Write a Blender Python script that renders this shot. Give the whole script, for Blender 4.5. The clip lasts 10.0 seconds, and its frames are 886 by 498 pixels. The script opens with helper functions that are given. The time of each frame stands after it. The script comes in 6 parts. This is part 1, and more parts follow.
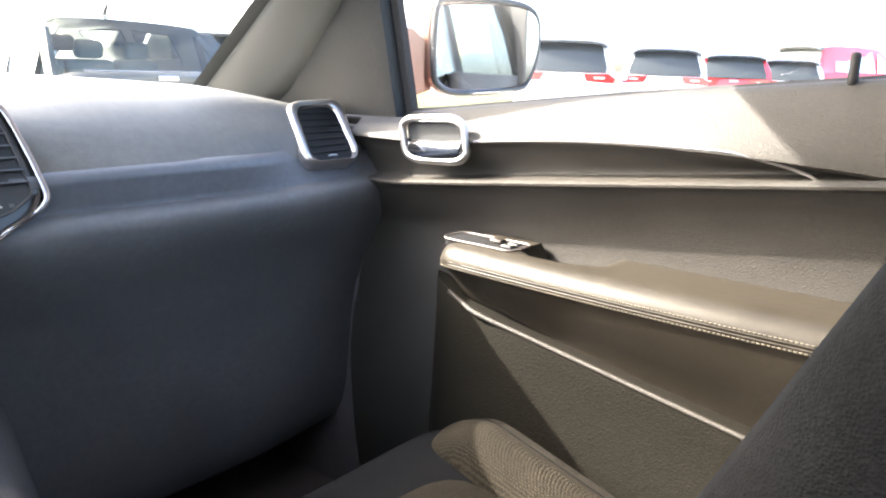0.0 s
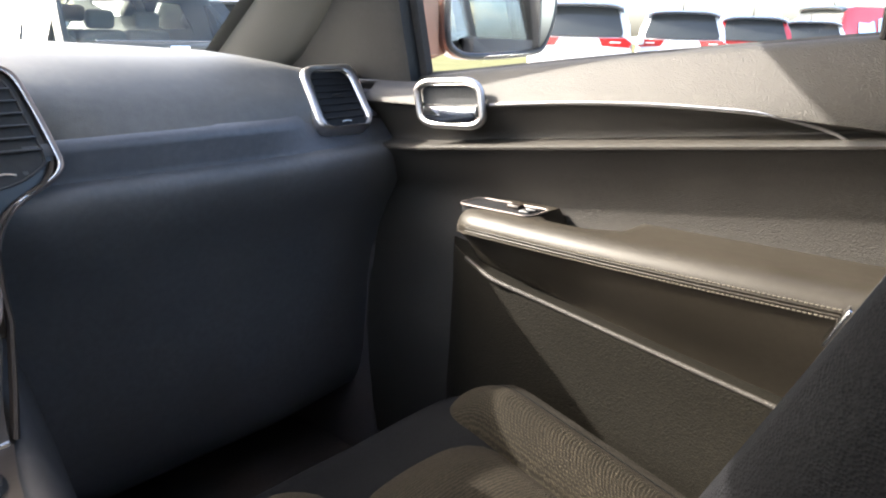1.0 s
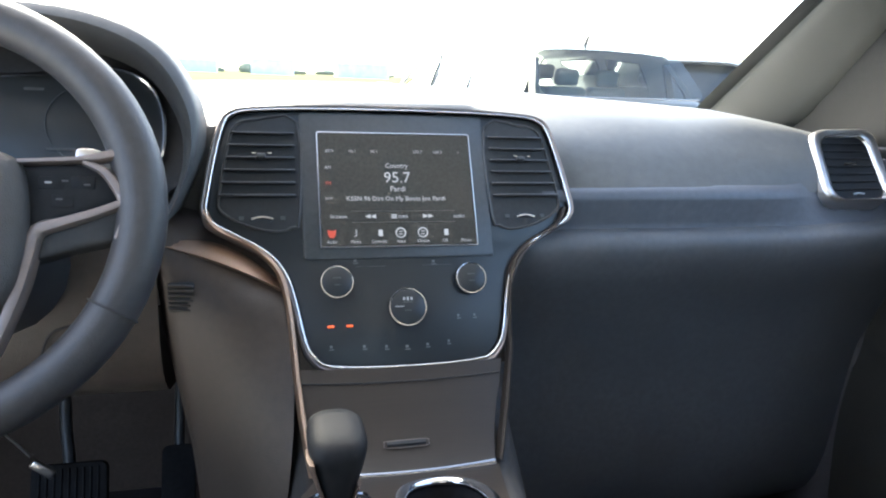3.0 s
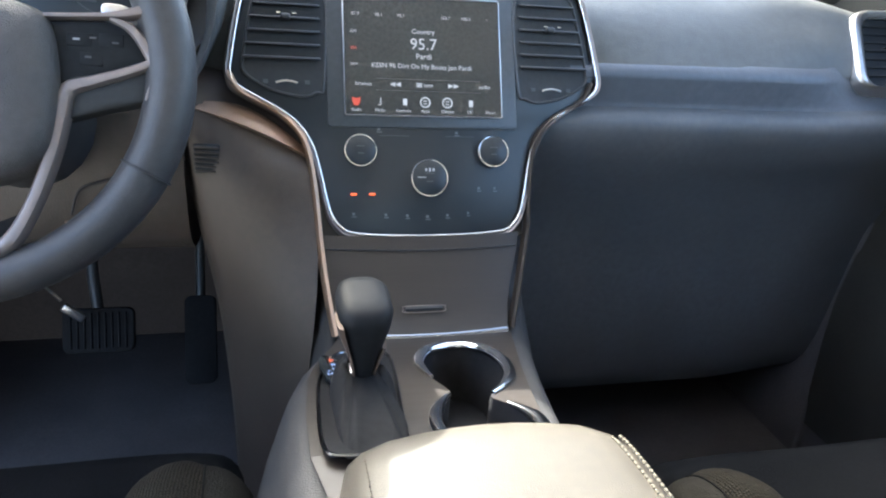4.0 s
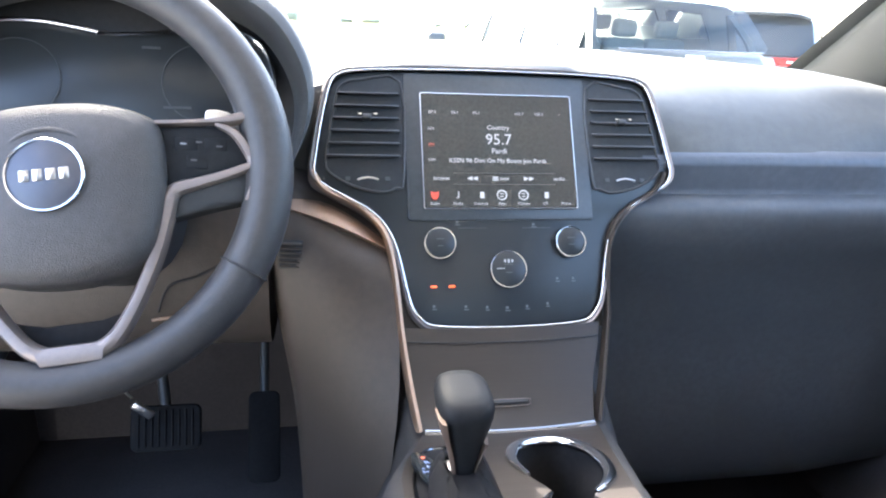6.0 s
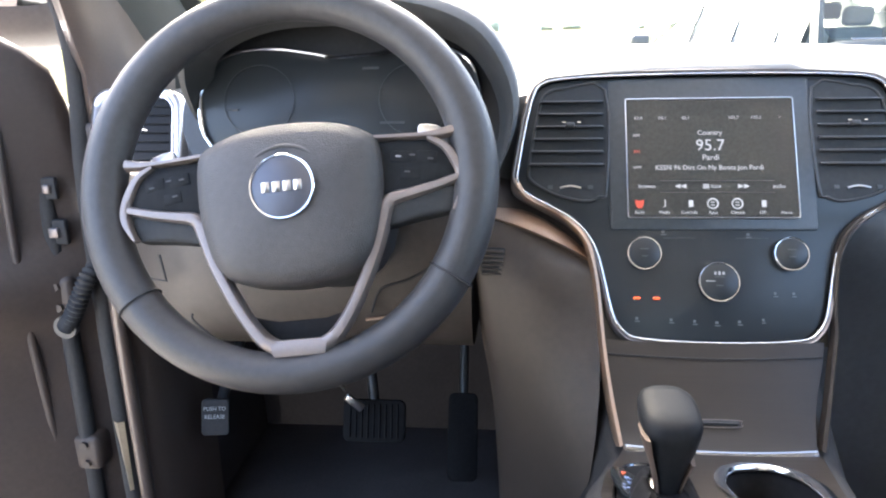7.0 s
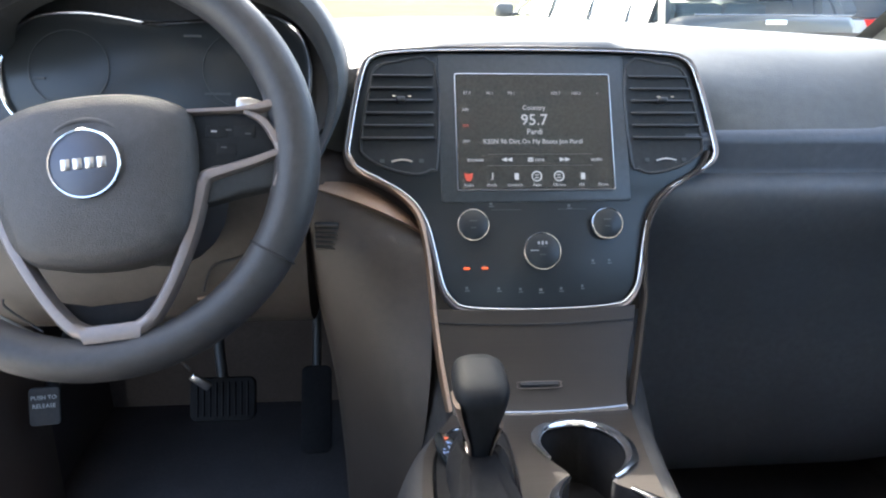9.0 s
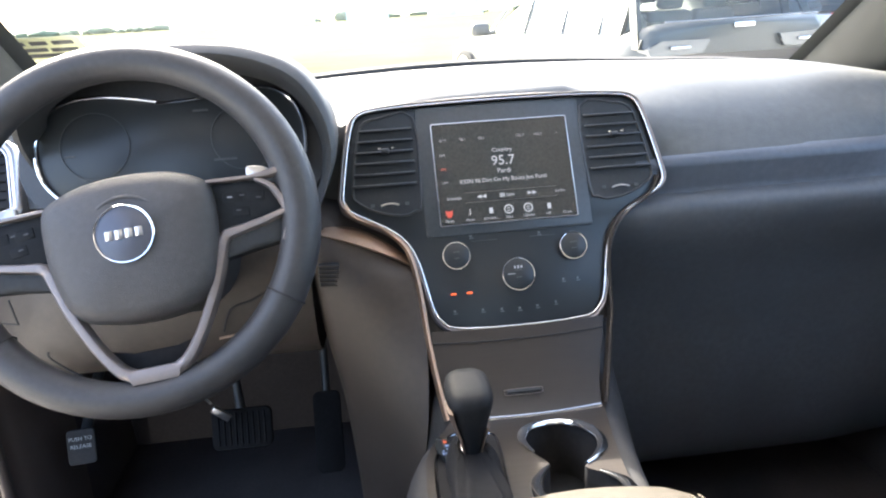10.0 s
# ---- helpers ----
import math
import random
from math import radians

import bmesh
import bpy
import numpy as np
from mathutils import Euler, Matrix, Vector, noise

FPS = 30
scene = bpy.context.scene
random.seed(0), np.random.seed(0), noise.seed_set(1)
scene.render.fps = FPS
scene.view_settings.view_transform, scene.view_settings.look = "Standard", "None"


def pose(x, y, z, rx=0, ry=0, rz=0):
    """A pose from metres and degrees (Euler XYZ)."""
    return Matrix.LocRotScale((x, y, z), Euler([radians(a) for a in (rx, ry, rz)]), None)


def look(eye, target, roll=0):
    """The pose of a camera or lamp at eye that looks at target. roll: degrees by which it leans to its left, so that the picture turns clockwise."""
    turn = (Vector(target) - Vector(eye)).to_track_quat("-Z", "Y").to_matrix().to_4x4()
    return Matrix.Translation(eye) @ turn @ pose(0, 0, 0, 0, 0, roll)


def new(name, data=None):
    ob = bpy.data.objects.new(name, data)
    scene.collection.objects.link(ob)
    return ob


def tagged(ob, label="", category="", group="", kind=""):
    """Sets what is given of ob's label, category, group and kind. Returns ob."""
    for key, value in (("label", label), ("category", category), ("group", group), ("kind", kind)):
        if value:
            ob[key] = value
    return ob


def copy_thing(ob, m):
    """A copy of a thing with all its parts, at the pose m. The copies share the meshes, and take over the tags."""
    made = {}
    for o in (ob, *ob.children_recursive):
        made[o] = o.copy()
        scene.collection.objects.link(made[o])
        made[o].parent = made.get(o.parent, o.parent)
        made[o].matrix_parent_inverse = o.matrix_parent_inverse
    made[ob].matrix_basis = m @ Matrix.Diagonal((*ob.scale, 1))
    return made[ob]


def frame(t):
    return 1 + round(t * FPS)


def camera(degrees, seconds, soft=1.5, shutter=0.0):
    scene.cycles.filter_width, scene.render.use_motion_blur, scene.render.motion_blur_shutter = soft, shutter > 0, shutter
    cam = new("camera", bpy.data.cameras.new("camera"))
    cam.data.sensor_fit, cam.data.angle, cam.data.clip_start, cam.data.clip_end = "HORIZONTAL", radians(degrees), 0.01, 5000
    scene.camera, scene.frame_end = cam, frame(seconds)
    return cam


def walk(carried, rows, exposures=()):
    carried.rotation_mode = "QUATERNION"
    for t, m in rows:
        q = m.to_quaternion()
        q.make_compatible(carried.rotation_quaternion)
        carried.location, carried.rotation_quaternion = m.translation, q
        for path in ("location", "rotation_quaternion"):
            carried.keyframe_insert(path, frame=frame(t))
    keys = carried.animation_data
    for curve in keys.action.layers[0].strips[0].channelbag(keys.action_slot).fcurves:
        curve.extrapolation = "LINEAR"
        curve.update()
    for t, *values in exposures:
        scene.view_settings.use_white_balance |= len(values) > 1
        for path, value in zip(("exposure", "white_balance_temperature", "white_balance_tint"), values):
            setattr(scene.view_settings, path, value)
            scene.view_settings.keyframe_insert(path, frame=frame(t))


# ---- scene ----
cam = camera(64.0, 10.0, 2.1)
PATH = [
    (0, (-0.095, -0.818, 1.174), (1.378, 0.45, 0.702), 1.4),
    (0.5, (-0.098, -0.808, 1.161), (1.359, 0.476, 0.685), 1.8),
    (1, (-0.09, -0.809, 1.167), (1.341, 0.473, 0.61), 0.7),
    (1.5, (-0.128, -0.758, 1.17), (1.178, 0.668, 0.656), -0.6),
    (2, (-0.139, -0.747, 1.172), (0.827, 0.937, 0.689), -2.0),
    (2.5, (-0.15, -0.725, 1.173), (0.484, 1.119, 0.728), 0.2),
    (2.7, (-0.143, -0.732, 1.163), (0.382, 1.155, 0.757), 0.8),
    (3.8, (-0.16, -0.74, 1.179), (0.315, 1.064, 0.456), 4.3),
    (4, (-0.163, -0.739, 1.179), (0.305, 1.031, 0.374), 4.8),
    (4.5, (-0.167, -0.737, 1.176), (0.306, 0.979, 0.262), 5.1),
    (5, (-0.178, -0.722, 1.168), (0.326, 1.038, 0.362), 4.6),
    (5.2, (-0.18, -0.722, 1.176), (0.325, 1.095, 0.51), 4.0),
    (6.3, (-0.215, -0.729, 1.175), (-0.005, 1.175, 0.602), 1.3),
    (6.5, (-0.216, -0.727, 1.174), (-0.155, 1.185, 0.592), 0.3),
    (7, (-0.213, -0.733, 1.178), (-0.388, 1.18, 0.622), -1.1),
    (7.5, (-0.241, -0.728, 1.184), (-0.439, 1.18, 0.621), -1.0),
    (8, (-0.241, -0.729, 1.179), (-0.458, 1.181, 0.628), -1.0),
    (8.5, (-0.213, -0.733, 1.178), (-0.298, 1.188, 0.629), -0.6),
    (9, (-0.169, -0.734, 1.186), (0.006, 1.151, 0.54), 0.8),
    (9.5, (-0.177, -0.74, 1.195), (0.039, 1.146, 0.567), -0.1),
    (10, (-0.168, -0.832, 1.234), (0.022, 1.067, 0.635), -3.4),
]
walk(cam, [(t, look(eye, target, roll)) for t, eye, target, roll in PATH], [(0.0, 4.00, 6600, 11), (0.6, 3.55, 6600, 11), (1.0, 3.15, 6500, 11), (1.5, 3.45, 6450, 10), (2.5, 3.65, 6300, 7), (4.0, 3.85, 6000, 5), (5.0, 4.55, 5800, 8), (6.5, 4.22, 6300, 10), (7.5, 4.03, 6450, 11), (9.0, 3.65, 6200, 7), (10.0, 3.80, 6400, 9)])

# ---- light ----
SUN_DIR = Vector((0.46, -1.0, -0.815)).normalized()
world = bpy.data.worlds.new("sky_world")
scene.world = world
world.use_nodes = True
wn = world.node_tree.nodes
wl = world.node_tree.links
sky = wn.new("ShaderNodeTexSky")
sky.sky_type = "NISHITA"
sky.sun_disc = False
sky.sun_elevation = math.asin(-SUN_DIR.z)
sky.sun_rotation = math.atan2(-SUN_DIR.x, -SUN_DIR.y)
sky.dust_density = 5.0
sky.air_density = 0.8
sky.ozone_density = 0.3
wn["Background"].inputs["Strength"].default_value = 0.15
wl.new(sky.outputs[0], wn["Background"].inputs["Color"])
sun = new("sun", bpy.data.lights.new("sun", "SUN"))
sun.data.energy = 2.5
sun.data.angle = radians(0.6)
sun.data.color = (1.0, 0.93, 0.82)
sun.matrix_world = look((0, 0, 20), Vector((0, 0, 20)) + SUN_DIR)


# ---- materials ----
def material(name, color, rough=0.5, metal=0.0, color2=None, scale=40.0, bump=0.0, bump_scale=600.0, coat=0.0, big=3.0, stretch=None, spec=0.5):
    """Principled surface with blotches at one scale, fine grain at another and a fine relief."""
    m = bpy.data.materials.new(name)
    m.use_nodes = True
    n, l = m.node_tree.nodes, m.node_tree.links
    p = n["Principled BSDF"]
    p.inputs["Roughness"].default_value = rough
    p.inputs["Metallic"].default_value = metal
    p.inputs["Coat Weight"].default_value = coat
    p.inputs["Specular IOR Level"].default_value = spec
    tc = n.new("ShaderNodeTexCoord")
    src = tc.outputs["Object"]
    if stretch:
        mp = n.new("ShaderNodeMapping")
        mp.inputs["Scale"].default_value = stretch
        l.new(src, mp.inputs["Vector"])
        src = mp.outputs["Vector"]
    c2 = color2 or tuple(min(1, v * 1.35 + 0.004) for v in color)
    noise_a = n.new("ShaderNodeTexNoise")
    noise_a.inputs["Scale"].default_value = big
    noise_a.inputs["Detail"].default_value = 4
    noise_b = n.new("ShaderNodeTexNoise")
    noise_b.inputs["Scale"].default_value = scale
    noise_b.inputs["Detail"].default_value = 6
    add = n.new("ShaderNodeMath")
    add.operation = "MULTIPLY"
    l.new(src, noise_a.inputs["Vector"])
    l.new(src, noise_b.inputs["Vector"])
    l.new(noise_a.outputs["Fac"], add.inputs[0])
    l.new(noise_b.outputs["Fac"], add.inputs[1])
    ramp = n.new("ShaderNodeValToRGB")
    ramp.color_ramp.elements[0].position = 0.12
    ramp.color_ramp.elements[1].position = 0.42
    ramp.color_ramp.elements[0].color = (*color, 1)
    ramp.color_ramp.elements[1].color = (*c2, 1)
    l.new(add.outputs[0], ramp.inputs["Fac"])
    l.new(ramp.outputs["Color"], p.inputs["Base Color"])
    mr = n.new("ShaderNodeMapRange")
    mr.inputs["To Min"].default_value = max(0.02, rough - min(0.08, rough * 0.16))
    mr.inputs["To Max"].default_value = min(1, rough + min(0.08, rough * 0.16))
    l.new(noise_b.outputs["Fac"], mr.inputs["Value"])
    l.new(mr.outputs["Result"], p.inputs["Roughness"])
    if bump:
        v = n.new("ShaderNodeTexVoronoi")
        v.inputs["Scale"].default_value = bump_scale
        l.new(src, v.inputs["Vector"])
        b = n.new("ShaderNodeBump")
        b.inputs["Strength"].default_value = bump
        b.inputs["Distance"].default_value = 0.001
        l.new(v.outputs["Distance"], b.inputs["Height"])
        l.new(b.outputs["Normal"], p.inputs["Normal"])
    return m


def woven(name, color, color2, scale):
    """Woven cloth: two crossed ribs of threads."""
    m = material(name, color, 0.9, color2=color2, scale=250, big=12, spec=0.15)
    n, l = m.node_tree.nodes, m.node_tree.links
    p = n["Principled BSDF"]
    tc = n.new("ShaderNodeTexCoord")
    turn = n.new("ShaderNodeMapping")
    turn.inputs["Rotation"].default_value = (radians(45), 0, 0)
    l.new(tc.outputs["Object"], turn.inputs["Vector"])
    heights = []
    for axis, s in (("X", scale * 1.15), ("Y", scale * 1.25)):
        w = n.new("ShaderNodeTexWave")
        w.bands_direction = axis
        w.inputs["Scale"].default_value = s
        w.inputs["Distortion"].default_value = 4.0
        w.inputs["Detail"].default_value = 2
        w.inputs["Detail Scale"].default_value = 2
        l.new(turn.outputs["Vector"], w.inputs["Vector"])
        heights.append(w)
    mul = n.new("ShaderNodeMath")
    mul.operation = "MULTIPLY"
    l.new(heights[0].outputs["Fac"], mul.inputs[0])
    l.new(heights[1].outputs["Fac"], mul.inputs[1])
    mix = n.new("ShaderNodeMixRGB")
    mix.inputs["Color1"].default_value = (*[v * 0.26 for v in color], 1)
    old = p.inputs["Base Color"].links[0].from_socket
    l.new(old, mix.inputs["Color2"])
    mr = n.new("ShaderNodeMapRange")
    mr.inputs["From Max"].default_value = 0.68
    l.new(mul.outputs[0], mr.inputs["Value"])
    l.new(mr.outputs["Result"], mix.inputs["Fac"])
    l.new(mix.outputs["Color"], p.inputs["Base Color"])
    b = n.new("ShaderNodeBump")
    b.inputs["Strength"].default_value = 0.9
    b.inputs["Distance"].default_value = 0.001
    l.new(mul.outputs[0], b.inputs["Height"])
    l.new(b.outputs["Normal"], p.inputs["Normal"])
    return m


def glowing(name, color, strength):
    m = bpy.data.materials.new(name)
    m.use_nodes = True
    p = m.node_tree.nodes["Principled BSDF"]
    p.inputs["Base Color"].default_value = (0.02, 0.02, 0.02, 1)
    p.inputs["Emission Color"].default_value = (*color, 1)
    p.inputs["Emission Strength"].default_value = strength
    return m


def glass(name, tint=(1, 1, 1)):
    """A thin pane: see-through, with a mirror gloss that grows at grazing angles."""
    m = bpy.data.materials.new(name)
    m.use_nodes = True
    n, l = m.node_tree.nodes, m.node_tree.links
    n.remove(n["Principled BSDF"])
    clear = n.new("ShaderNodeBsdfTransparent")
    clear.inputs["Color"].default_value = (*tint, 1)
    gloss = n.new("ShaderNodeBsdfGlossy")
    gloss.inputs["Roughness"].default_value = 0.03
    facing = n.new("ShaderNodeLayerWeight")
    facing.inputs["Blend"].default_value = 0.5
    power = n.new("ShaderNodeMath")
    power.operation = "POWER"
    power.inputs[1].default_value = 5.0
    l.new(facing.outputs["Facing"], power.inputs[0])
    fr = n.new("ShaderNodeMath")
    fr.operation = "MULTIPLY_ADD"
    fr.inputs[1].default_value = 0.7
    fr.inputs[2].default_value = 0.05
    l.new(power.outputs[0], fr.inputs[0])
    mix = n.new("ShaderNodeMixShader")
    l.new(fr.outputs[0], mix.inputs[0])
    l.new(clear.outputs[0], mix.inputs[1])
    l.new(gloss.outputs[0], mix.inputs[2])
    l.new(mix.outputs[0], n["Material Output"].inputs["Surface"])
    return m


M = {
    "pad": material("dash_pad_vinyl", (0.072, 0.073, 0.070), 0.5, bump=0.25, bump_scale=900, scale=90, big=6),
    "lower": material("lower_dash_plastic", (0.070, 0.074, 0.080), 0.52, bump=0.25, bump_scale=900, scale=120, big=7),
    "band": material("trim_band_plastic", (0.058, 0.065, 0.078), 0.42, bump=0.15, bump_scale=900, scale=120, big=7),
    "door_dark": material("open_door_trim", (0.040, 0.029, 0.024), 0.55, bump=0.2, bump_scale=900, scale=140, big=6),
    "badge": material("badge_disc", (0.080, 0.084, 0.102), 0.38, 0.5, color2=(0.092, 0.096, 0.114), scale=60),
    "brown": material("mid_dash_plastic", (0.045, 0.036, 0.029), 0.45, bump=0.25, bump_scale=900, scale=120, big=7),
    "door": material("door_plastic", (0.020, 0.0178, 0.0142), 0.6, bump=0.6, bump_scale=650, scale=160, big=8),
    "door_low": material("pebbled_door_plastic", (0.0028, 0.0024, 0.0014), 0.85, color2=(0.0105, 0.0091, 0.0058), bump=0.6, bump_scale=460, scale=330, big=260, spec=0.15),
    "door_leather": material("door_armrest_vinyl", (0.0172, 0.0144, 0.0100), 0.46, bump=0.2, bump_scale=900, scale=140, big=8, spec=0.32),
    "pillar": material("pillar_trim", (0.078, 0.079, 0.072), 0.65, color2=(0.086, 0.087, 0.079), bump=0.25, bump_scale=1100, scale=220, big=6),
    "gloss": material("gloss_black_panel", (0.025, 0.0292, 0.032), 0.32, color2=(0.0265, 0.0305, 0.0335), scale=900, big=5, spec=0.35),
    "satin_black": material("satin_black_plastic", (0.028, 0.029, 0.031), 0.42, scale=200, big=6),
    "vent": material("vent_black_plastic", (0.026, 0.028, 0.030), 0.7, scale=200, big=8, spec=0.3),
    "chrome": material("chrome", (0.75, 0.76, 0.78), 0.12, 1.0, color2=(0.82, 0.82, 0.84), scale=300),
    "satin": material("satin_silver", (0.50, 0.49, 0.49), 0.32, 1.0, color2=(0.58, 0.57, 0.56), scale=300),
    # darker copy of the dash pad vinyl, for the shade on the cluster hood
    "hood": material("shaded_hood_vinyl", (0.044, 0.045, 0.045), 0.55, bump=0.25, bump_scale=900, scale=90, big=6),
    "cover": material("console_cover_plastic", (0.037, 0.0275, 0.0212), 0.5, bump=0.25, bump_scale=900, scale=120, big=7),
    "bronze": material("matt_bronze_trim", (0.115, 0.082, 0.064), 0.55, 0.4, color2=(0.135, 0.097, 0.076), scale=300),
    "copper": material("satin_bronze_trim", (0.40, 0.29, 0.22), 0.5, 1.0, color2=(0.46, 0.345, 0.27), scale=300),
    "brushed": material("brushed_grey_panel", (0.0190, 0.0142, 0.0114), 0.47, 0.2, color2=(0.0255, 0.0193, 0.0155), scale=60, stretch=(0.15, 6, 6)),
    "leather": material("black_leather", (0.033, 0.0325, 0.034), 0.48, bump=0.14, bump_scale=1000, scale=160, big=9),
    "hub": material("airbag_cover", (0.044, 0.043, 0.044), 0.44, bump=0.4, bump_scale=1000, scale=160, big=9),
    "well": material("cup_well_rubber", (0.022, 0.022, 0.024), 0.8, bump=0.1, bump_scale=700, scale=150, spec=0.12),
    "knob": material("shifter_leather", (0.011, 0.012, 0.0135), 0.55, bump=0.05, bump_scale=900, scale=150, big=9, spec=0.10),
    "boot": material("shifter_boot_leather", (0.012, 0.012, 0.013), 0.85, bump=0.1, bump_scale=1100, scale=160, spec=0.08),
    "lid": material("armrest_vinyl", (0.043, 0.037, 0.028), 0.52, bump=0.12, bump_scale=1000, scale=120, big=7, spec=0.4),
    "cloth": woven("seat_cloth", (0.030, 0.025, 0.0165), (0.044, 0.036, 0.024), 104),
    "seat_vinyl": material("seat_bolster_cloth", (0.015, 0.0132, 0.0100), 0.88, bump=0.7, bump_scale=600, scale=300, big=30, spec=0.12),
    # plain seat cloth, darkened to near black for the shade over it
    "shaded_seat": material("shaded_seat_cloth", (0.0036, 0.0038, 0.0045), 0.9, bump=0.5, bump_scale=700, scale=260, big=8, spec=0.06),
    "carpet": material("floor_carpet", (0.085, 0.078, 0.080), 0.95, color2=(0.115, 0.106, 0.108), bump=0.6, bump_scale=700, scale=300, big=10, spec=0.1),
    "headliner": material("headliner_cloth", (0.30, 0.29, 0.27), 0.9, bump=0.3, bump_scale=700, scale=200),
    "thread": material("stitch_thread", (0.085, 0.076, 0.060), 0.85, scale=500, spec=0.2),
    "rubber": material("rubber", (0.028, 0.028, 0.029), 0.75, scale=200, spec=0.25),
    "steel": material("steel", (0.5, 0.5, 0.5), 0.3, 1.0, scale=200),
    "label_white": material("printed_grey_white", (0.30, 0.31, 0.32), 0.6, scale=300),
    "button_print": material("printed_button_grey", (0.10, 0.108, 0.112), 0.6, scale=300),
    "dim_mark": material("printed_dim_grey", (0.05, 0.053, 0.056), 0.6, scale=300),
    "car_paint": material("bronze_body_paint", (0.24, 0.12, 0.085), 0.3, 0.4, color2=(0.27, 0.14, 0.10), coat=1.0, scale=400),
    "jamb": material("door_jamb_paint", (0.095, 0.070, 0.057), 0.4, 0.2, color2=(0.115, 0.084, 0.068), coat=0.5, scale=300),
    "asphalt": material("asphalt", (0.30, 0.29, 0.27), 0.9, color2=(0.42, 0.41, 0.38), scale=8, big=0.15, bump=0.5, bump_scale=60),
    "grass": material("dry_grass", (0.090, 0.092, 0.050), 0.95, color2=(0.120, 0.119, 0.072), scale=0.6, big=0.03, spec=0.0),
    "paint_white": material("white_car_paint", (0.75, 0.76, 0.78), 0.25, coat=1.0, color2=(0.8, 0.8, 0.81), scale=2),
    "paint_dark": material("dark_grey_car_paint", (0.06, 0.07, 0.08), 0.25, 0.3, coat=1.0, color2=(0.075, 0.085, 0.095), scale=2),
    "paint_red": material("red_car_paint", (0.45, 0.02, 0.025), 0.25, coat=1.0, color2=(0.5, 0.03, 0.03), scale=2),
    "paint_silver": material("silver_car_paint", (0.30, 0.32, 0.33), 0.3, 0.3, coat=1.0, color2=(0.33, 0.35, 0.36), scale=2),
    # body paint of the SUV ahead, darkened for the shade on its hatch
    "paint_shaded": material("shade_grey_car_paint", (0.046, 0.048, 0.045), 0.4, 0.0, coat=0.12, color2=(0.052, 0.054, 0.051), scale=2),
    "car_glass": material("dark_car_glass", (0.03, 0.034, 0.036), 0.08, color2=(0.034, 0.038, 0.040), scale=3, spec=0.4),
    "tail_red": material("tail_lamp_red", (0.45, 0.01, 0.012), 0.15, coat=1.0, color2=(0.5, 0.02, 0.02), scale=20),
    "tail_clear": material("tail_lamp_clear", (0.7, 0.68, 0.66), 0.1, coat=1.0, scale=20),
    "leaf": material("far_foliage", (0.12, 0.14, 0.09), 0.9, color2=(0.2, 0.22, 0.15), scale=0.5),
    "wall_far": material("far_wall", (0.55, 0.55, 0.54), 0.9, scale=0.4),
    "screen": material("screen_glass", (0.016, 0.019, 0.020), 0.14, scale=300, spec=0.6),
    "mirror": material("mirror_glass", (0.92, 0.93, 0.94), 0.02, 1.0, color2=(0.93, 0.94, 0.95), scale=10),
    "sticker": material("windscreen_sticker", (0.78, 0.72, 0.45), 0.6, scale=60),
    "glow_white": glowing("lit_white", (0.85, 0.9, 1.0), 0.055),
    "glow_red": glowing("lit_red", (1.0, 0.10, 0.04), 0.055),
    "glow_orange": glowing("lit_orange", (1.0, 0.14, 0.03), 0.13),
    "glow_blue": glowing("lit_blue", (0.35, 0.5, 1.0), 0.07),
    "spoke": material("satin_spoke_trim", (0.21, 0.18, 0.17), 0.46, 0.6, color2=(0.24, 0.205, 0.19), scale=300),
    "bezel": material("screen_bezel_plastic", (0.033, 0.038, 0.041), 0.4, scale=200, big=6),
    # sail plastic, darkened because the panel should lie in shade
    "sail": material("shaded_sail_plastic", (0.010, 0.0108, 0.0112), 0.6, bump=0.2, bump_scale=900, scale=160, big=7, spec=0.25),
    "dark_chrome": material("smoked_chrome", (0.17, 0.175, 0.19), 0.16, 1.0, color2=(0.20, 0.205, 0.22), scale=300),
    "slat": material("outlet_slat_plastic", (0.007, 0.0075, 0.0085), 0.6, scale=200, big=8, spec=0.2),
    "cushion": woven("seat_cushion_weave", (0.034, 0.028, 0.0195), (0.050, 0.041, 0.027), 120),
    "console_side": material("console_side_plastic", (0.026, 0.0245, 0.0245), 0.65, bump=0.25, bump_scale=900, scale=120, big=7),
    # cream colour of the painted sunlight patch on the jamb
    "cream": material("sunlit_patch_cream", (0.42, 0.34, 0.24), 0.6, scale=200),
    # opaque mirror metal for the side windows, to make them as bright as sky
    "sky_mirror": material("sky_mirror_metal", (0.75, 0.80, 0.82), 0.05, 1.0, color2=(0.78, 0.83, 0.85), scale=3),
    "pane": glass("clear_pane", (0.93, 0.97, 0.95)),
    "privacy_pane": glass("tinted_pane", (0.55, 0.58, 0.57)),
    "smoked_pane": glass("smoked_pane", (0.52, 0.56, 0.53)),
}


# ---- mesh helpers ----
def finish(name, bm, mat, parent=None, label="", smooth=50):
    bmesh.ops.recalc_face_normals(bm, faces=bm.faces)
    me = bpy.data.meshes.new(name)
    bm.to_mesh(me)
    bm.free()
    me.materials.append(M[mat])
    if smooth:
        for p in me.polygons:
            p.use_smooth = True
        me.set_sharp_from_angle(angle=radians(smooth))
    ob = new(name, me)
    if parent:
        ob.parent = parent
    if label:
        ob["label"] = label
    return ob


def part(name, bm, mat, parent, label="", smooth=50):
    return finish(name, bm, mat, parent, label, smooth)


def thing(name, label, category, group="", kind=""):
    return tagged(new(name), label, category, group, kind)


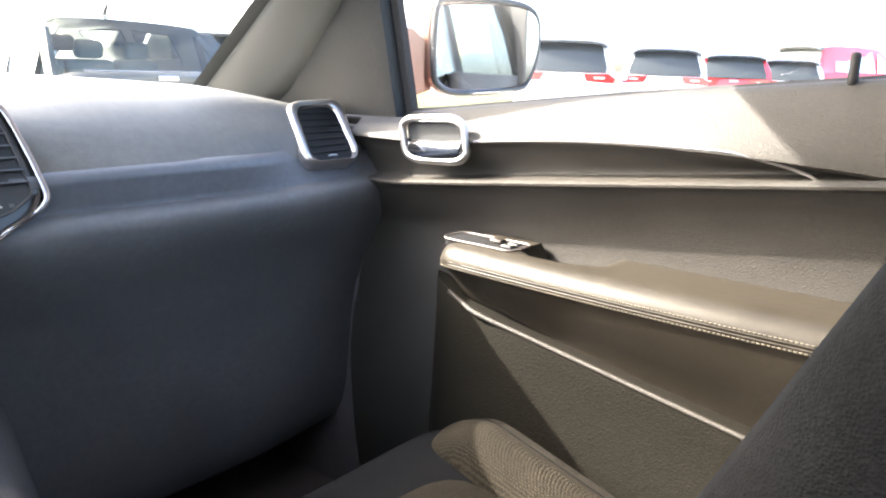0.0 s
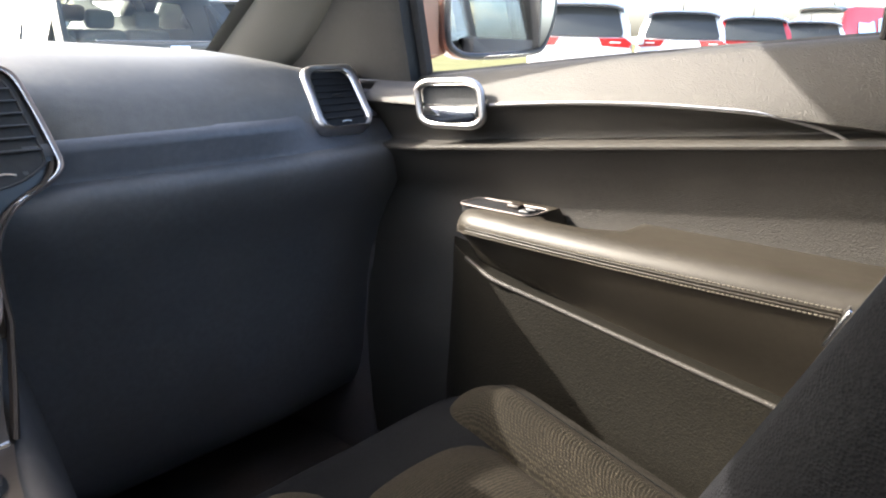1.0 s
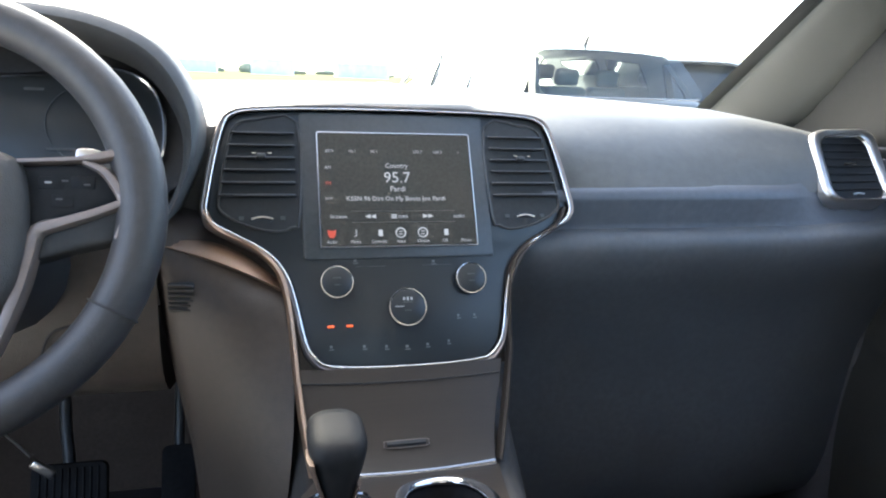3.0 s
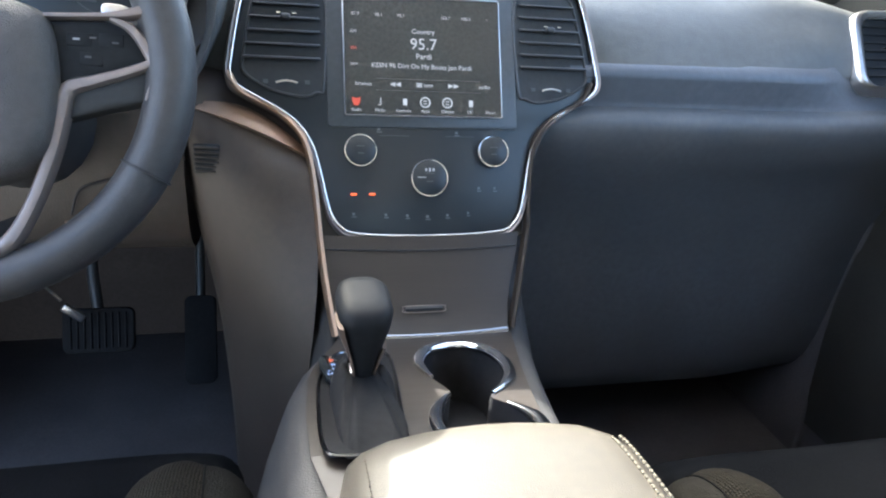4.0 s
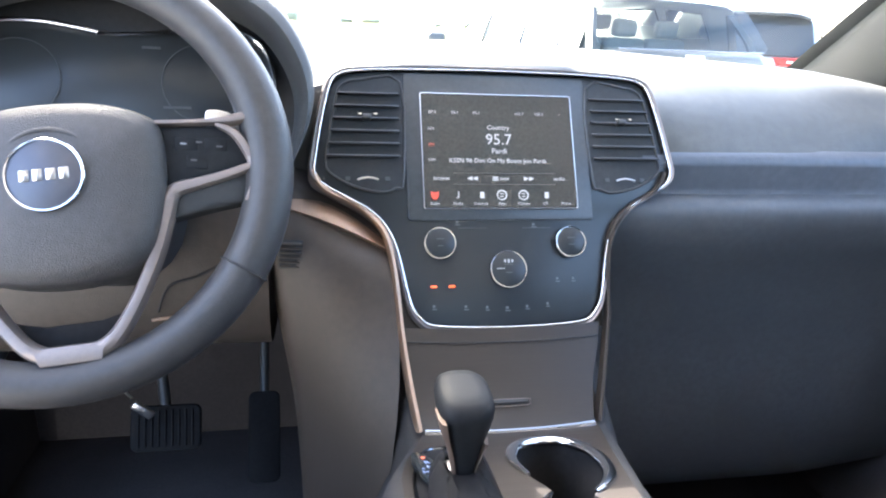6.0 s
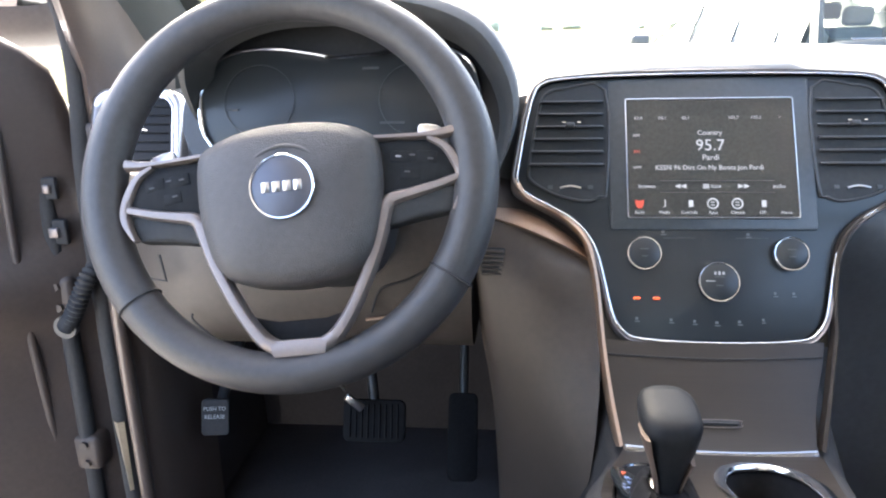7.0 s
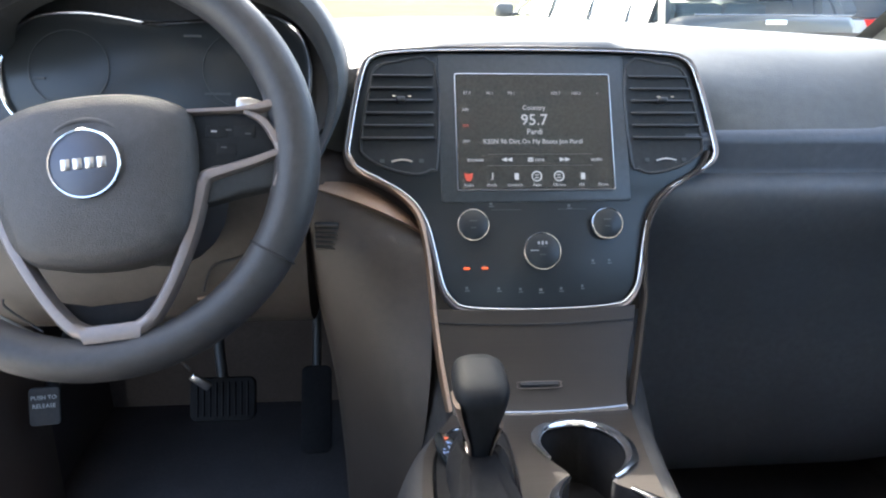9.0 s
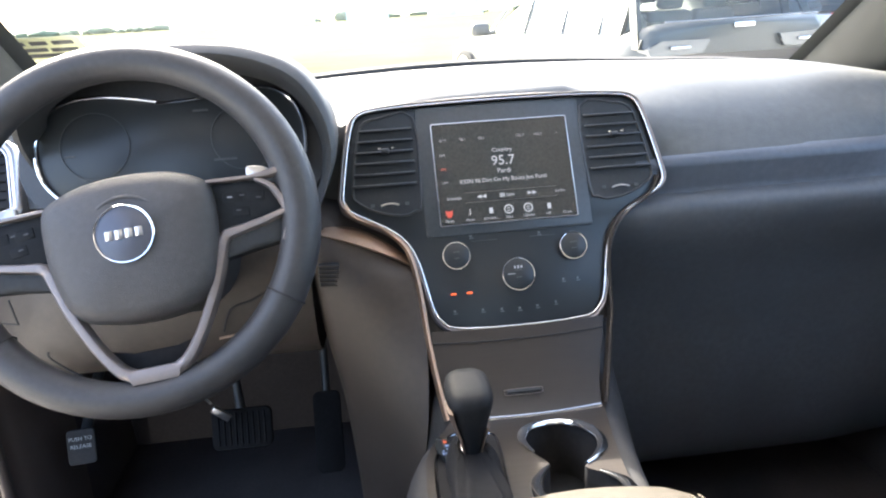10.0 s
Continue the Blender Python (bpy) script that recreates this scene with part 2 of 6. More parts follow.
def grid_faces(bm, rows, closed=False, cap=False):
    """Skin rows of equal length."""
    vs = [[bm.verts.new(p) for p in r] for r in rows]
    n = len(vs[0])
    for a, b in zip(vs, vs[1:]):
        for i in range(n if closed else n - 1):
            j = (i + 1) % n
            bm.faces.new((a[i], a[j], b[j], b[i]))
    if cap:
        bm.faces.new(vs[0])
        bm.faces.new(vs[-1][::-1])
    return vs


def smooth_line(pts, n=6, closed=False):
    """Catmull-Rom through the points."""
    p = [Vector(q) for q in pts]
    out = []
    count = len(p) if closed else len(p) - 1
    for i in range(count):
        if closed:
            a, b, c, d = p[i - 1], p[i], p[(i + 1) % len(p)], p[(i + 2) % len(p)]
        else:
            a, b, c, d = p[max(i - 1, 0)], p[i], p[i + 1], p[min(i + 2, len(p) - 1)]
        for k in range(n):
            t = k / n
            out.append(0.5 * (2 * b + (c - a) * t + (2 * a - 5 * b + 4 * c - d) * t * t + (3 * b - a - 3 * c + d) * t ** 3))
    if not closed:
        out.append(p[-1].copy())
    return out


def tube(bm, pts, r, n=8, closed=False, flat=1.0, up=None):
    """A rod along pts; r may be a list; flat squeezes it along up."""
    pts = [Vector(p) for p in pts]
    rows = []
    prev = Vector(up) if up else None
    for i, p in enumerate(pts):
        a = pts[i - 1] if (i or closed) else p
        b = pts[(i + 1) % len(pts)] if (closed or i + 1 < len(pts)) else p
        t = (b - a).normalized()
        if prev is None:
            prev = t.orthogonal()
        u = (prev - t * prev.dot(t)).normalized()
        if not up:
            prev = u
        v = t.cross(u)
        rr = r[i] if isinstance(r, (list, tuple)) else r
        rows.append([p + (u * math.cos(k * math.tau / n) * flat + v * math.sin(k * math.tau / n)) * rr for k in range(n)])
    if closed:
        rows.append(rows[0])
        vs = [[bm.verts.new(q) for q in row] for row in rows[:-1]]
        vs.append(vs[0])
        for a, b in zip(vs, vs[1:]):
            for i in range(n):
                j = (i + 1) % n
                bm.faces.new((a[i], a[j], b[j], b[i]))
    else:
        grid_faces(bm, rows, True, True)
    return bm


def rbox(bm, size, m=None, r=0.004, seg=2):
    """A box with rounded edges."""
    tmp = bmesh.new()
    bmesh.ops.create_cube(tmp, size=1)
    bmesh.ops.scale(tmp, vec=size, verts=tmp.verts)
    if r:
        bmesh.ops.bevel(tmp, geom=tmp.edges[:], offset=min(r, min(size) * 0.49), segments=seg, profile=0.5, affect="EDGES")
    if m:
        bmesh.ops.transform(tmp, matrix=m, verts=tmp.verts)
    me = bpy.data.meshes.new("tmp")
    tmp.to_mesh(me)
    tmp.free()
    bm.from_mesh(me)
    bpy.data.meshes.remove(me)
    return bm


def plate(bm, outline, depth, m=None, r=0.0, dome=0.0):
    """A closed outline in u, v, thickened to depth below w = 0, with a rounded front rim."""
    n = len(outline)
    c = sum((Vector((p[0], p[1])) for p in outline), Vector((0, 0))) / n
    ring = lambda inset, w: [Vector((*(Vector((p[0], p[1])) + (c - Vector((p[0], p[1]))).normalized() * inset), w)) for p in outline]
    rows = [ring(0, -depth)]
    if r:
        rows += [ring(0, -r), ring(r * 0.3, -r * 0.3), ring(r, 0)]
    else:
        rows += [ring(0, 0)]
    vs = grid_faces(bm, rows, True)
    bm.faces.new(vs[0][::-1])
    if dome:
        last = vs[-1]
        for f in (0.75, 0.5, 0.25):
            cur = [bm.verts.new(Vector((c.x, c.y, 0)) + (v.co - Vector((c.x, c.y, 0))) * f / (f + 0.25) + Vector((0, 0, 0))) for v in last]
            for v in cur:
                v.co.z = dome * (1 - f * f)
            for i in range(n):
                bm.faces.new((last[i], last[(i + 1) % n], cur[(i + 1) % n], cur[i]))
            last = cur
        bm.faces.new(last)
    else:
        bm.faces.new(vs[-1])
    if m:
        bmesh.ops.transform(bm, matrix=m, verts=bm.verts)
    return bm


def rrect(w, h, r, n=5, cx=0.0, cy=0.0):
    """A rounded rectangle as an outline."""
    out = []
    for sx, sy, a0 in ((1, 1, 0), (-1, 1, 90), (-1, -1, 180), (1, -1, 270)):
        for k in range(n + 1):
            a = radians(a0 + 90 * k / n)
            out.append((cx + sx * (w / 2 - r) + r * math.cos(a), cy + sy * (h / 2 - r) + r * math.sin(a)))
    return out


def quad_line(tl, tr, br, bl, r, n=6):
    """A rounded outline stretched between four corners."""
    out = []
    for u, v in rrect(1.0, 1.0, r, n):
        s, t = u + 0.5, v + 0.5
        top = (tl[0] + (tr[0] - tl[0]) * s, tl[1] + (tr[1] - tl[1]) * s)
        low = (bl[0] + (br[0] - bl[0]) * s, bl[1] + (br[1] - bl[1]) * s)
        out.append((low[0] + (top[0] - low[0]) * t, low[1] + (top[1] - low[1]) * t))
    return out


def disc(r, n=32, cx=0.0, cy=0.0):
    return [(cx + r * math.cos(math.tau * k / n), cy + r * math.sin(math.tau * k / n)) for k in range(n)]


def basis(origin, u, v):
    """A frame with u to the right, v up and w out of the face."""
    u, v = Vector(u).normalized(), Vector(v).normalized()
    w = u.cross(v).normalized()
    v = w.cross(u)
    return Matrix(((u.x, v.x, w.x, origin[0]), (u.y, v.y, w.y, origin[1]), (u.z, v.z, w.z, origin[2]), (0, 0, 0, 1)))


def at3(m, u, v, w=0.0):
    return m @ Vector((u, v, w))


def text_mesh(body, size, align="CENTER"):
    cu = bpy.data.curves.new("txt", "FONT")
    cu.body = body
    cu.size = size
    cu.align_x = align
    cu.align_y = "CENTER"
    cu.extrude = 0.0001
    cu.resolution_u = 2
    ob = bpy.data.objects.new("txt", cu)
    scene.collection.objects.link(ob)
    me = bpy.data.meshes.new_from_object(ob.evaluated_get(bpy.context.evaluated_depsgraph_get()))
    bpy.data.objects.remove(ob)
    bpy.data.curves.remove(cu)
    bm = bmesh.new()
    bm.from_mesh(me)
    bpy.data.meshes.remove(me)
    return bm


def lettering(name, body, size, m, mat, parent, align="CENTER"):
    bm = text_mesh(body, size, align)
    bmesh.ops.transform(bm, matrix=m, verts=bm.verts)
    return part(name, bm, mat, parent, smooth=0)


def mirrored_line(half):
    """A half outline from top centre to bottom centre, completed on the other side."""
    return half + [(-u, v) for u, v in reversed(half) if abs(u) > 1e-6]


# ---- ground and distance ----
SLOPE = pose(0, 0, 0, 1.0, 0, 0)


def build_ground():
    bm = bmesh.new()
    bmesh.ops.create_grid(bm, x_segments=2, y_segments=2, size=1500, matrix=SLOPE)
    tagged(finish("ground", bm, "grass", smooth=0), "dry yellowish grass field round the car lot", "ground", kind="structure")
    bm = bmesh.new()
    rbox(bm, (120, 51, 0.1), SLOPE @ pose(20, -13.5, -0.02), 0.0)
    tagged(finish("pavement", bm, "asphalt", smooth=0), "pale sunlit asphalt of the car lot", "pavement", kind="structure")
    rng = random.Random(4)
    bm = bmesh.new()
    for i in range(220):
        a = radians(rng.uniform(-75, 100))
        d = rng.uniform(420, 700)
        s = rng.uniform(1.5, 4.5)
        m = pose(d * math.sin(a), d * math.cos(a), s * 0.45) @ Matrix.Diagonal((rng.uniform(1, 2.5), 1, rng.uniform(0.5, 0.9), 1))
        bmesh.ops.create_icosphere(bm, subdivisions=2, radius=s, matrix=SLOPE @ m)
    for v in bm.verts:
        v.co += Vector(noise.noise_vector(v.co * 0.4)) * 1.2
    tagged(finish("far_trees", bm, "leaf"), "distant low line of trees beyond the field", "trees", kind="stuff")
    for i in range(9):
        x, y = -60 + i * 34 + rng.uniform(-8, 8), 300 + rng.uniform(-20, 30)
        w, h = rng.uniform(12, 26), rng.uniform(3.5, 6)
        b = thing("far_building", "pale low distant building beyond the field", "building", "far buildings")
        b.matrix_basis = SLOPE @ pose(x, y, 0)
        bm = bmesh.new()
        rbox(bm, (w, 9, h), pose(0, 0, h / 2), 0.0)
        part("wall", bm, "wall_far", b, smooth=0)
        bm = bmesh.new()
        rbox(bm, (w + 1, 10, 0.5), pose(0, 0, h + 0.25), 0.05)
        part("roof", bm, "wall_far", b, smooth=0)


# ---- parked vehicles ----
def build_suv(paint, label, height=1.68, group="parked vehicles", lift=0.0, rear_glass="car_glass", spoiler=True, lamp_mat="tail_red", see_through=False):
    """An SUV with its rear end at the origin, heading along +y."""
    root = thing("parked_suv", label, "vehicle", group)
    hw, k = 0.93, height / 1.70
    zs = 1.0 + 0.11 * lift
    # body shell below the windows
    bm = bmesh.new()
    rows = []
    for y, zb, zt, w in ((0.0, 0.45, 0.98, 0.80), (0.06, 0.38, 1.03, 0.88), (0.5, 0.33, 1.05, 0.93), (2.2, 0.3, 1.02, 0.94), (3.3, 0.3, 1.0, 0.94), (4.2, 0.33, 0.96, 0.90), (4.6, 0.4, 0.86, 0.80), (4.68, 0.5, 0.72, 0.66)):
        zt *= k * (zs if y < 0.4 else 1.0)
        rows.append([(-w * 0.9, y, zb), (-w, y, zb + 0.12), (-w * 1.0, y, zt * 0.72), (-w * 0.97, y, zt - 0.05), (-w * 0.9, y, zt), (0, y, zt + 0.02), (w * 0.9, y, zt), (w * 0.97, y, zt - 0.05), (w, y, zt * 0.72), (w, y, zb + 0.12), (w * 0.9, y, zb)])
    grid_faces(bm, rows, True, True)
    part("body", bm, paint, root)
    # cabin
    bm = bmesh.new()
    zr = height
    sec = ((0.10, 1.0 * k, 1.0 * k + 0.01, 0.88, 0.86), (0.24, 1.0 * k, zr - 0.30, 0.89, 0.80), (0.42, 1.0 * k, zr - 0.06, 0.89, 0.70), (0.7, 1.0 * k, zr - 0.01, 0.88, 0.69), (1.6, 1.0 * k, zr, 0.88, 0.66), (2.4, 1.0 * k, zr - 0.03, 0.88, 0.64), (3.25, 1.0 * k, 1.0 * k + 0.02, 0.88, 0.80))
    rows = [[(-wb, y, zb), (-wt - 0.04, y, zt - 0.07), (-wt, y, zt - 0.01), (0, y, zt + 0.015), (wt, y, zt - 0.01), (wt + 0.04, y, zt - 0.07), (wb, y, zb)] for y, zb, zt, wb, wt in sec]
    if see_through:
        rows = [[(-wb, y, zb), (-wt - 0.05, y, zt - 0.09), (-wt - 0.03, y, zt - 0.045), (-wt * 0.93, y, zt - 0.015), (-wt * 0.6, y, zt), (0, y, zt + 0.008), (wt * 0.6, y, zt), (wt * 0.93, y, zt - 0.015), (wt + 0.03, y, zt - 0.045), (wt + 0.05, y, zt - 0.09), (wb, y, zb)] for y, zb, zt, wb, wt in sec]
        # shell open at both ends, glazed, with seats inside
        grid_faces(bm, rows[2:6], False)
        # silver stands for the sunlit roof and sides above the shade-dark body
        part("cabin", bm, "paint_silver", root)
        for sx in (-1, 1):
            bm = bmesh.new()
            side = [(sx * abs(x), y, z) for x, y, z in (rows[0][0], rows[0][1], rows[1][1], rows[2][1], rows[2][0])]
            inner = [(x * 0.93, y + 0.02, z) for x, y, z in side]
            grid_faces(bm, [inner, side, [(x * 0.99, y + 0.10, z) for x, y, z in side]])
            part("rear_post", bm, paint, root)
            bm = bmesh.new()
            tube(bm, [(sx * 0.84, 3.25, 1.0 * k), (sx * 0.78, 2.85, (1.0 * k + zr) / 2), (sx * 0.68, 2.40, zr - 0.05)], 0.018, 8)
            part("window_post", bm, "paint_silver", root)
        bm = bmesh.new()
        rows = [[(x * (0.80 - 0.14 * t), 3.22 - 0.82 * t, 1.02 * k + (zr - 0.05 - 1.02 * k) * t) for x in (-1, -0.5, 0, 0.5, 1)] for t in (0, 0.5, 1)]
        grid_faces(bm, rows)
        part("windscreen", bm, "smoked_pane", root, "tinted windscreen").visible_shadow = False
        for y, top, spots in ((1.05, 0.30, (-0.48, 0.0, 0.48)), (2.05, 0.36, (-0.40, 0.40))):
            for x in spots:
                bm = bmesh.new()
                rbox(bm, (0.46, 0.14, 0.62), pose(x, y, 1.02 * k - 0.12, 8), 0.05, 3)
                seat = part("seat_back", bm, "headliner", root)
                bm = bmesh.new()
                rbox(bm, (0.26, 0.10, 0.17), pose(x, y - 0.05, 1.02 * k + top - 0.02, 8), 0.045, 3)
                part("headrest", bm, "headliner", seat)
    else:
        grid_faces(bm, rows, False)
        part("cabin", bm, paint, root)
    # rear window, bulging, with rounded corners
    bm = bmesh.new()
    rows = []
    for f in range(13):
        t = f / 12
        z = 1.05 * k * zs + (zr - (0.030 if see_through else 0.06) - 1.05 * k * zs) * t
        w = (0.90 if see_through else 0.86 - 0.10 * lift) - (0.11 if see_through else 0.15) * t - (0.03 if see_through else 0.10) * max(0, (t - 0.8) / 0.2) ** 2 - 0.05 * max(0, (0.15 - t) / 0.15) ** 2
        drop = (0.035 if see_through else 0.0) * t * t
        rows.append([(w * s / 6, 0.065 + 0.31 * t - 0.05 * (1 - (s / 6) ** 2), z - drop * abs(s / 6) ** 2.5) for s in range(-6, 7)])
    grid_faces(bm, rows)
    rear = part("rear_window", bm, rear_glass, root, "dark tinted rear window")
    bm = bmesh.new()
    tube(bm, [(0.0, 0.02, 1.07 * k), (0.2, 0.06, 1.12 * k), (0.42, 0.08, 1.13 * k)], 0.010, 6)
    part("wiper", bm, "rubber", rear)
    # spoiler, curving down at its ends
    if spoiler:
        bm = bmesh.new()
        rows = []
        for s in range(-8, 9):
            x = 0.72 * s / 8
            d = 0.10 * (s / 8) ** 4
            dz = 0.015 * (s / 8) ** 2 + 0.06 * (s / 8) ** 6
            rows.append([(x, 0.46, zr + 0.012 - dz), (x, 0.24 + d, zr + 0.005 - dz), (x, 0.15 + d, zr - 0.03 - dz), (x, 0.16 + d, zr - 0.055 - dz), (x, 0.22 + d, zr - 0.085 - dz), (x, 0.40, zr - 0.10 - dz)])
        grid_faces(bm, rows, True, True)
        part("spoiler", bm, "paint_dark", root)
    for sx in (-1, 1):
        bm = bmesh.new()
        prof = [(0.34, 1.02), (0.78, 1.03), (0.89, 0.96), (0.86, 0.89), (0.40, 0.91)]
        drop = 0.13 if see_through else 0.0
        rows = [[(sx * x, y + 0.16 * max(0, x - 0.7), z * k * zs - drop) for x, z in prof] for y in (-0.035, 0.12)]
        grid_faces(bm, rows, True, True)
        lamp = part("tail_lamp", bm, lamp_mat, root, "red tail lamp" if lamp_mat == "tail_red" else "pale clear tail lamp")
        bm = bmesh.new()
        rbox(bm, (0.18, 0.02, 0.022), pose(sx * 0.62, -0.045, 0.965 * k * zs - drop), 0.006)
        part("reflector", bm, "satin" if see_through else "tail_clear", lamp)
        # side windows
        for y0, y1, z1a, z1b in ((0.75, 1.35, zr - 0.14, zr - 0.10), (1.42, 2.15, zr - 0.10, zr - 0.11), (2.22, 2.95, zr - 0.12, 1.13 * k)):
            bm = bmesh.new()
            xa = lambda z: sx * (0.885 - 0.205 * (z - 1.02 * k) / (zr - 0.1 - 1.02 * k) + 0.012)
            zb = 1.05 * k
            rows = [[(xa(zb), y0, zb), (xa((zb + z1a) / 2) + sx * 0.01, y0 + 0.03, (zb + z1a) / 2), (xa(z1a), y0 + 0.06, z1a)], [(xa(zb), y1, zb), (xa((zb + z1b) / 2) + sx * 0.01, y1 - 0.02, (zb + z1b) / 2), (xa(z1b), y1 - 0.04, z1b)]]
            grid_faces(bm, rows)
            # mirror metal, not glass: gives the pane its daylight brightness
            pane = part("side_window", bm, "sky_mirror", root, "side window made sky-bright by mirror metal in place of glass")
            bm = bmesh.new()
            tube(bm, rows[0] + rows[1][::-1], 0.007, 5, True)
            part("window_seal", bm, "rubber", pane)
        bm = bmesh.new()
        tube(bm, smooth_line([(sx * 0.60, 0.55, zr - 0.01), (sx * 0.61, 0.65, zr + 0.045), (sx * 0.63, 1.5, zr + 0.06), (sx * 0.61, 2.3, zr + 0.035), (sx * 0.60, 2.42, zr - 0.02)], 4), 0.016, 6)
        part("roof_rail", bm, "satin", root)
        bm = bmesh.new()
        rbox(bm, (0.20, 0.11, 0.15), pose(sx * 1.05, 2.98, 1.10 * k), 0.04, 3)
        rbox(bm, (0.10, 0.05, 0.04), pose(sx * 0.93, 2.98, 1.05 * k), 0.01)
        part("side_mirror", bm, paint, root)
        for y in (0.85, 3.75):
            bm = bmesh.new()
            bmesh.ops.create_cone(bm, cap_ends=True, segments=28, radius1=0.36, radius2=0.36, depth=0.24, matrix=pose(sx * 0.84, y, 0.38, 0, 90, 0))
            bmesh.ops.bevel(bm, geom=[e for e in bm.edges if len(e.link_faces) == 2 and e.calc_face_angle(0) > 1], offset=0.04, segments=3, affect="EDGES")
            tyre = part("wheel", bm, "rubber", root)
            bm = bmesh.new()
            bmesh.ops.create_cone(bm, cap_ends=True, segments=24, radius1=0.25, radius2=0.23, depth=0.02, matrix=pose(sx * 0.965, y, 0.38, 0, 90, 0))
            part("rim", bm, "satin", tyre)
    # bumper, plate recess, plain badge
    bm = bmesh.new()
    rows = [[(x, y, z) for y, z in ((0.10, 0.42), (-0.05, 0.46), (-0.08, 0.58), (-0.04, 0.68), (0.10, 0.70))] for x in (-0.86, -0.7, 0, 0.7, 0.86)]
    rows[0] = [(x, y + 0.14, z) for x, y, z in rows[0]]
    rows[-1] = [(x, y + 0.14, z) for x, y, z in rows[-1]]
    grid_faces(bm, rows, True, True)
    part("bumper", bm, "satin_black", root)
    bm = bmesh.new()
    rbox(bm, (0.20, 0.012, 0.040), pose(0, -0.012, 0.985 * k * zs), 0.012)
    part("badge", bm, "chrome", root, "plain chrome badge")
    bm = bmesh.new()
    rbox(bm, (1.50, 0.016, 0.012 if see_through else 0.020), pose(0, -0.004, 1.045 * k * zs), 0.005)
    part("window_ledge", bm, "dark_chrome" if see_through else "rubber", rear)
    bm = bmesh.new()
    tube(bm, [(0.0, 0.75, zr), (0.0, 0.70, zr + 0.09), (0.0, 0.66, zr + 0.24)], [0.022, 0.010, 0.004], 6)
    part("antenna", bm, "rubber", root)
    return root


def build_vehicles():
    front = build_suv("paint_shaded", "SUV parked hatch towards us, its shade put into dark grey paint", 1.46, rear_glass="smoked_pane", spoiler=False, lift=0.9, lamp_mat="paint_dark", see_through=True)
    front.matrix_basis = SLOPE @ pose(3.36, 5.62, 0, 0, 0, 14) @ Matrix.Diagonal((1.17, 1.075, 1.075, 1))
    beside = build_suv("paint_silver", "silver SUV parked beside another silver one", 1.60)
    beside.matrix_basis = SLOPE @ pose(5.9, 8.7, 0, 0, 0, -40)
    white = build_suv("paint_white", "white SUV with a black rear spoiler, parked", 1.78, lift=1.0)
    white.matrix_basis = SLOPE @ pose(10.95, 6.02, 0, 0, 0, -62)
    copy_thing(white, SLOPE @ pose(14.5, 5.76, 0, 0, 0, -63))
    red = build_suv("paint_red", "red SUV parked in the row of white ones", 1.78, lift=1.0)
    red.matrix_basis = SLOPE @ pose(17.9, 5.5, 0, 0, 0, -64)
    copy_thing(white, SLOPE @ pose(21.3, 5.15, 0, 0, 0, -65))
    tall = build_suv("paint_red", "large tall red SUV parked beyond the row", 1.75)
    tall.matrix_basis = SLOPE @ pose(31.6, 8.2, 0, 0, 0, -120) @ Matrix.Scale(1.5, 4)


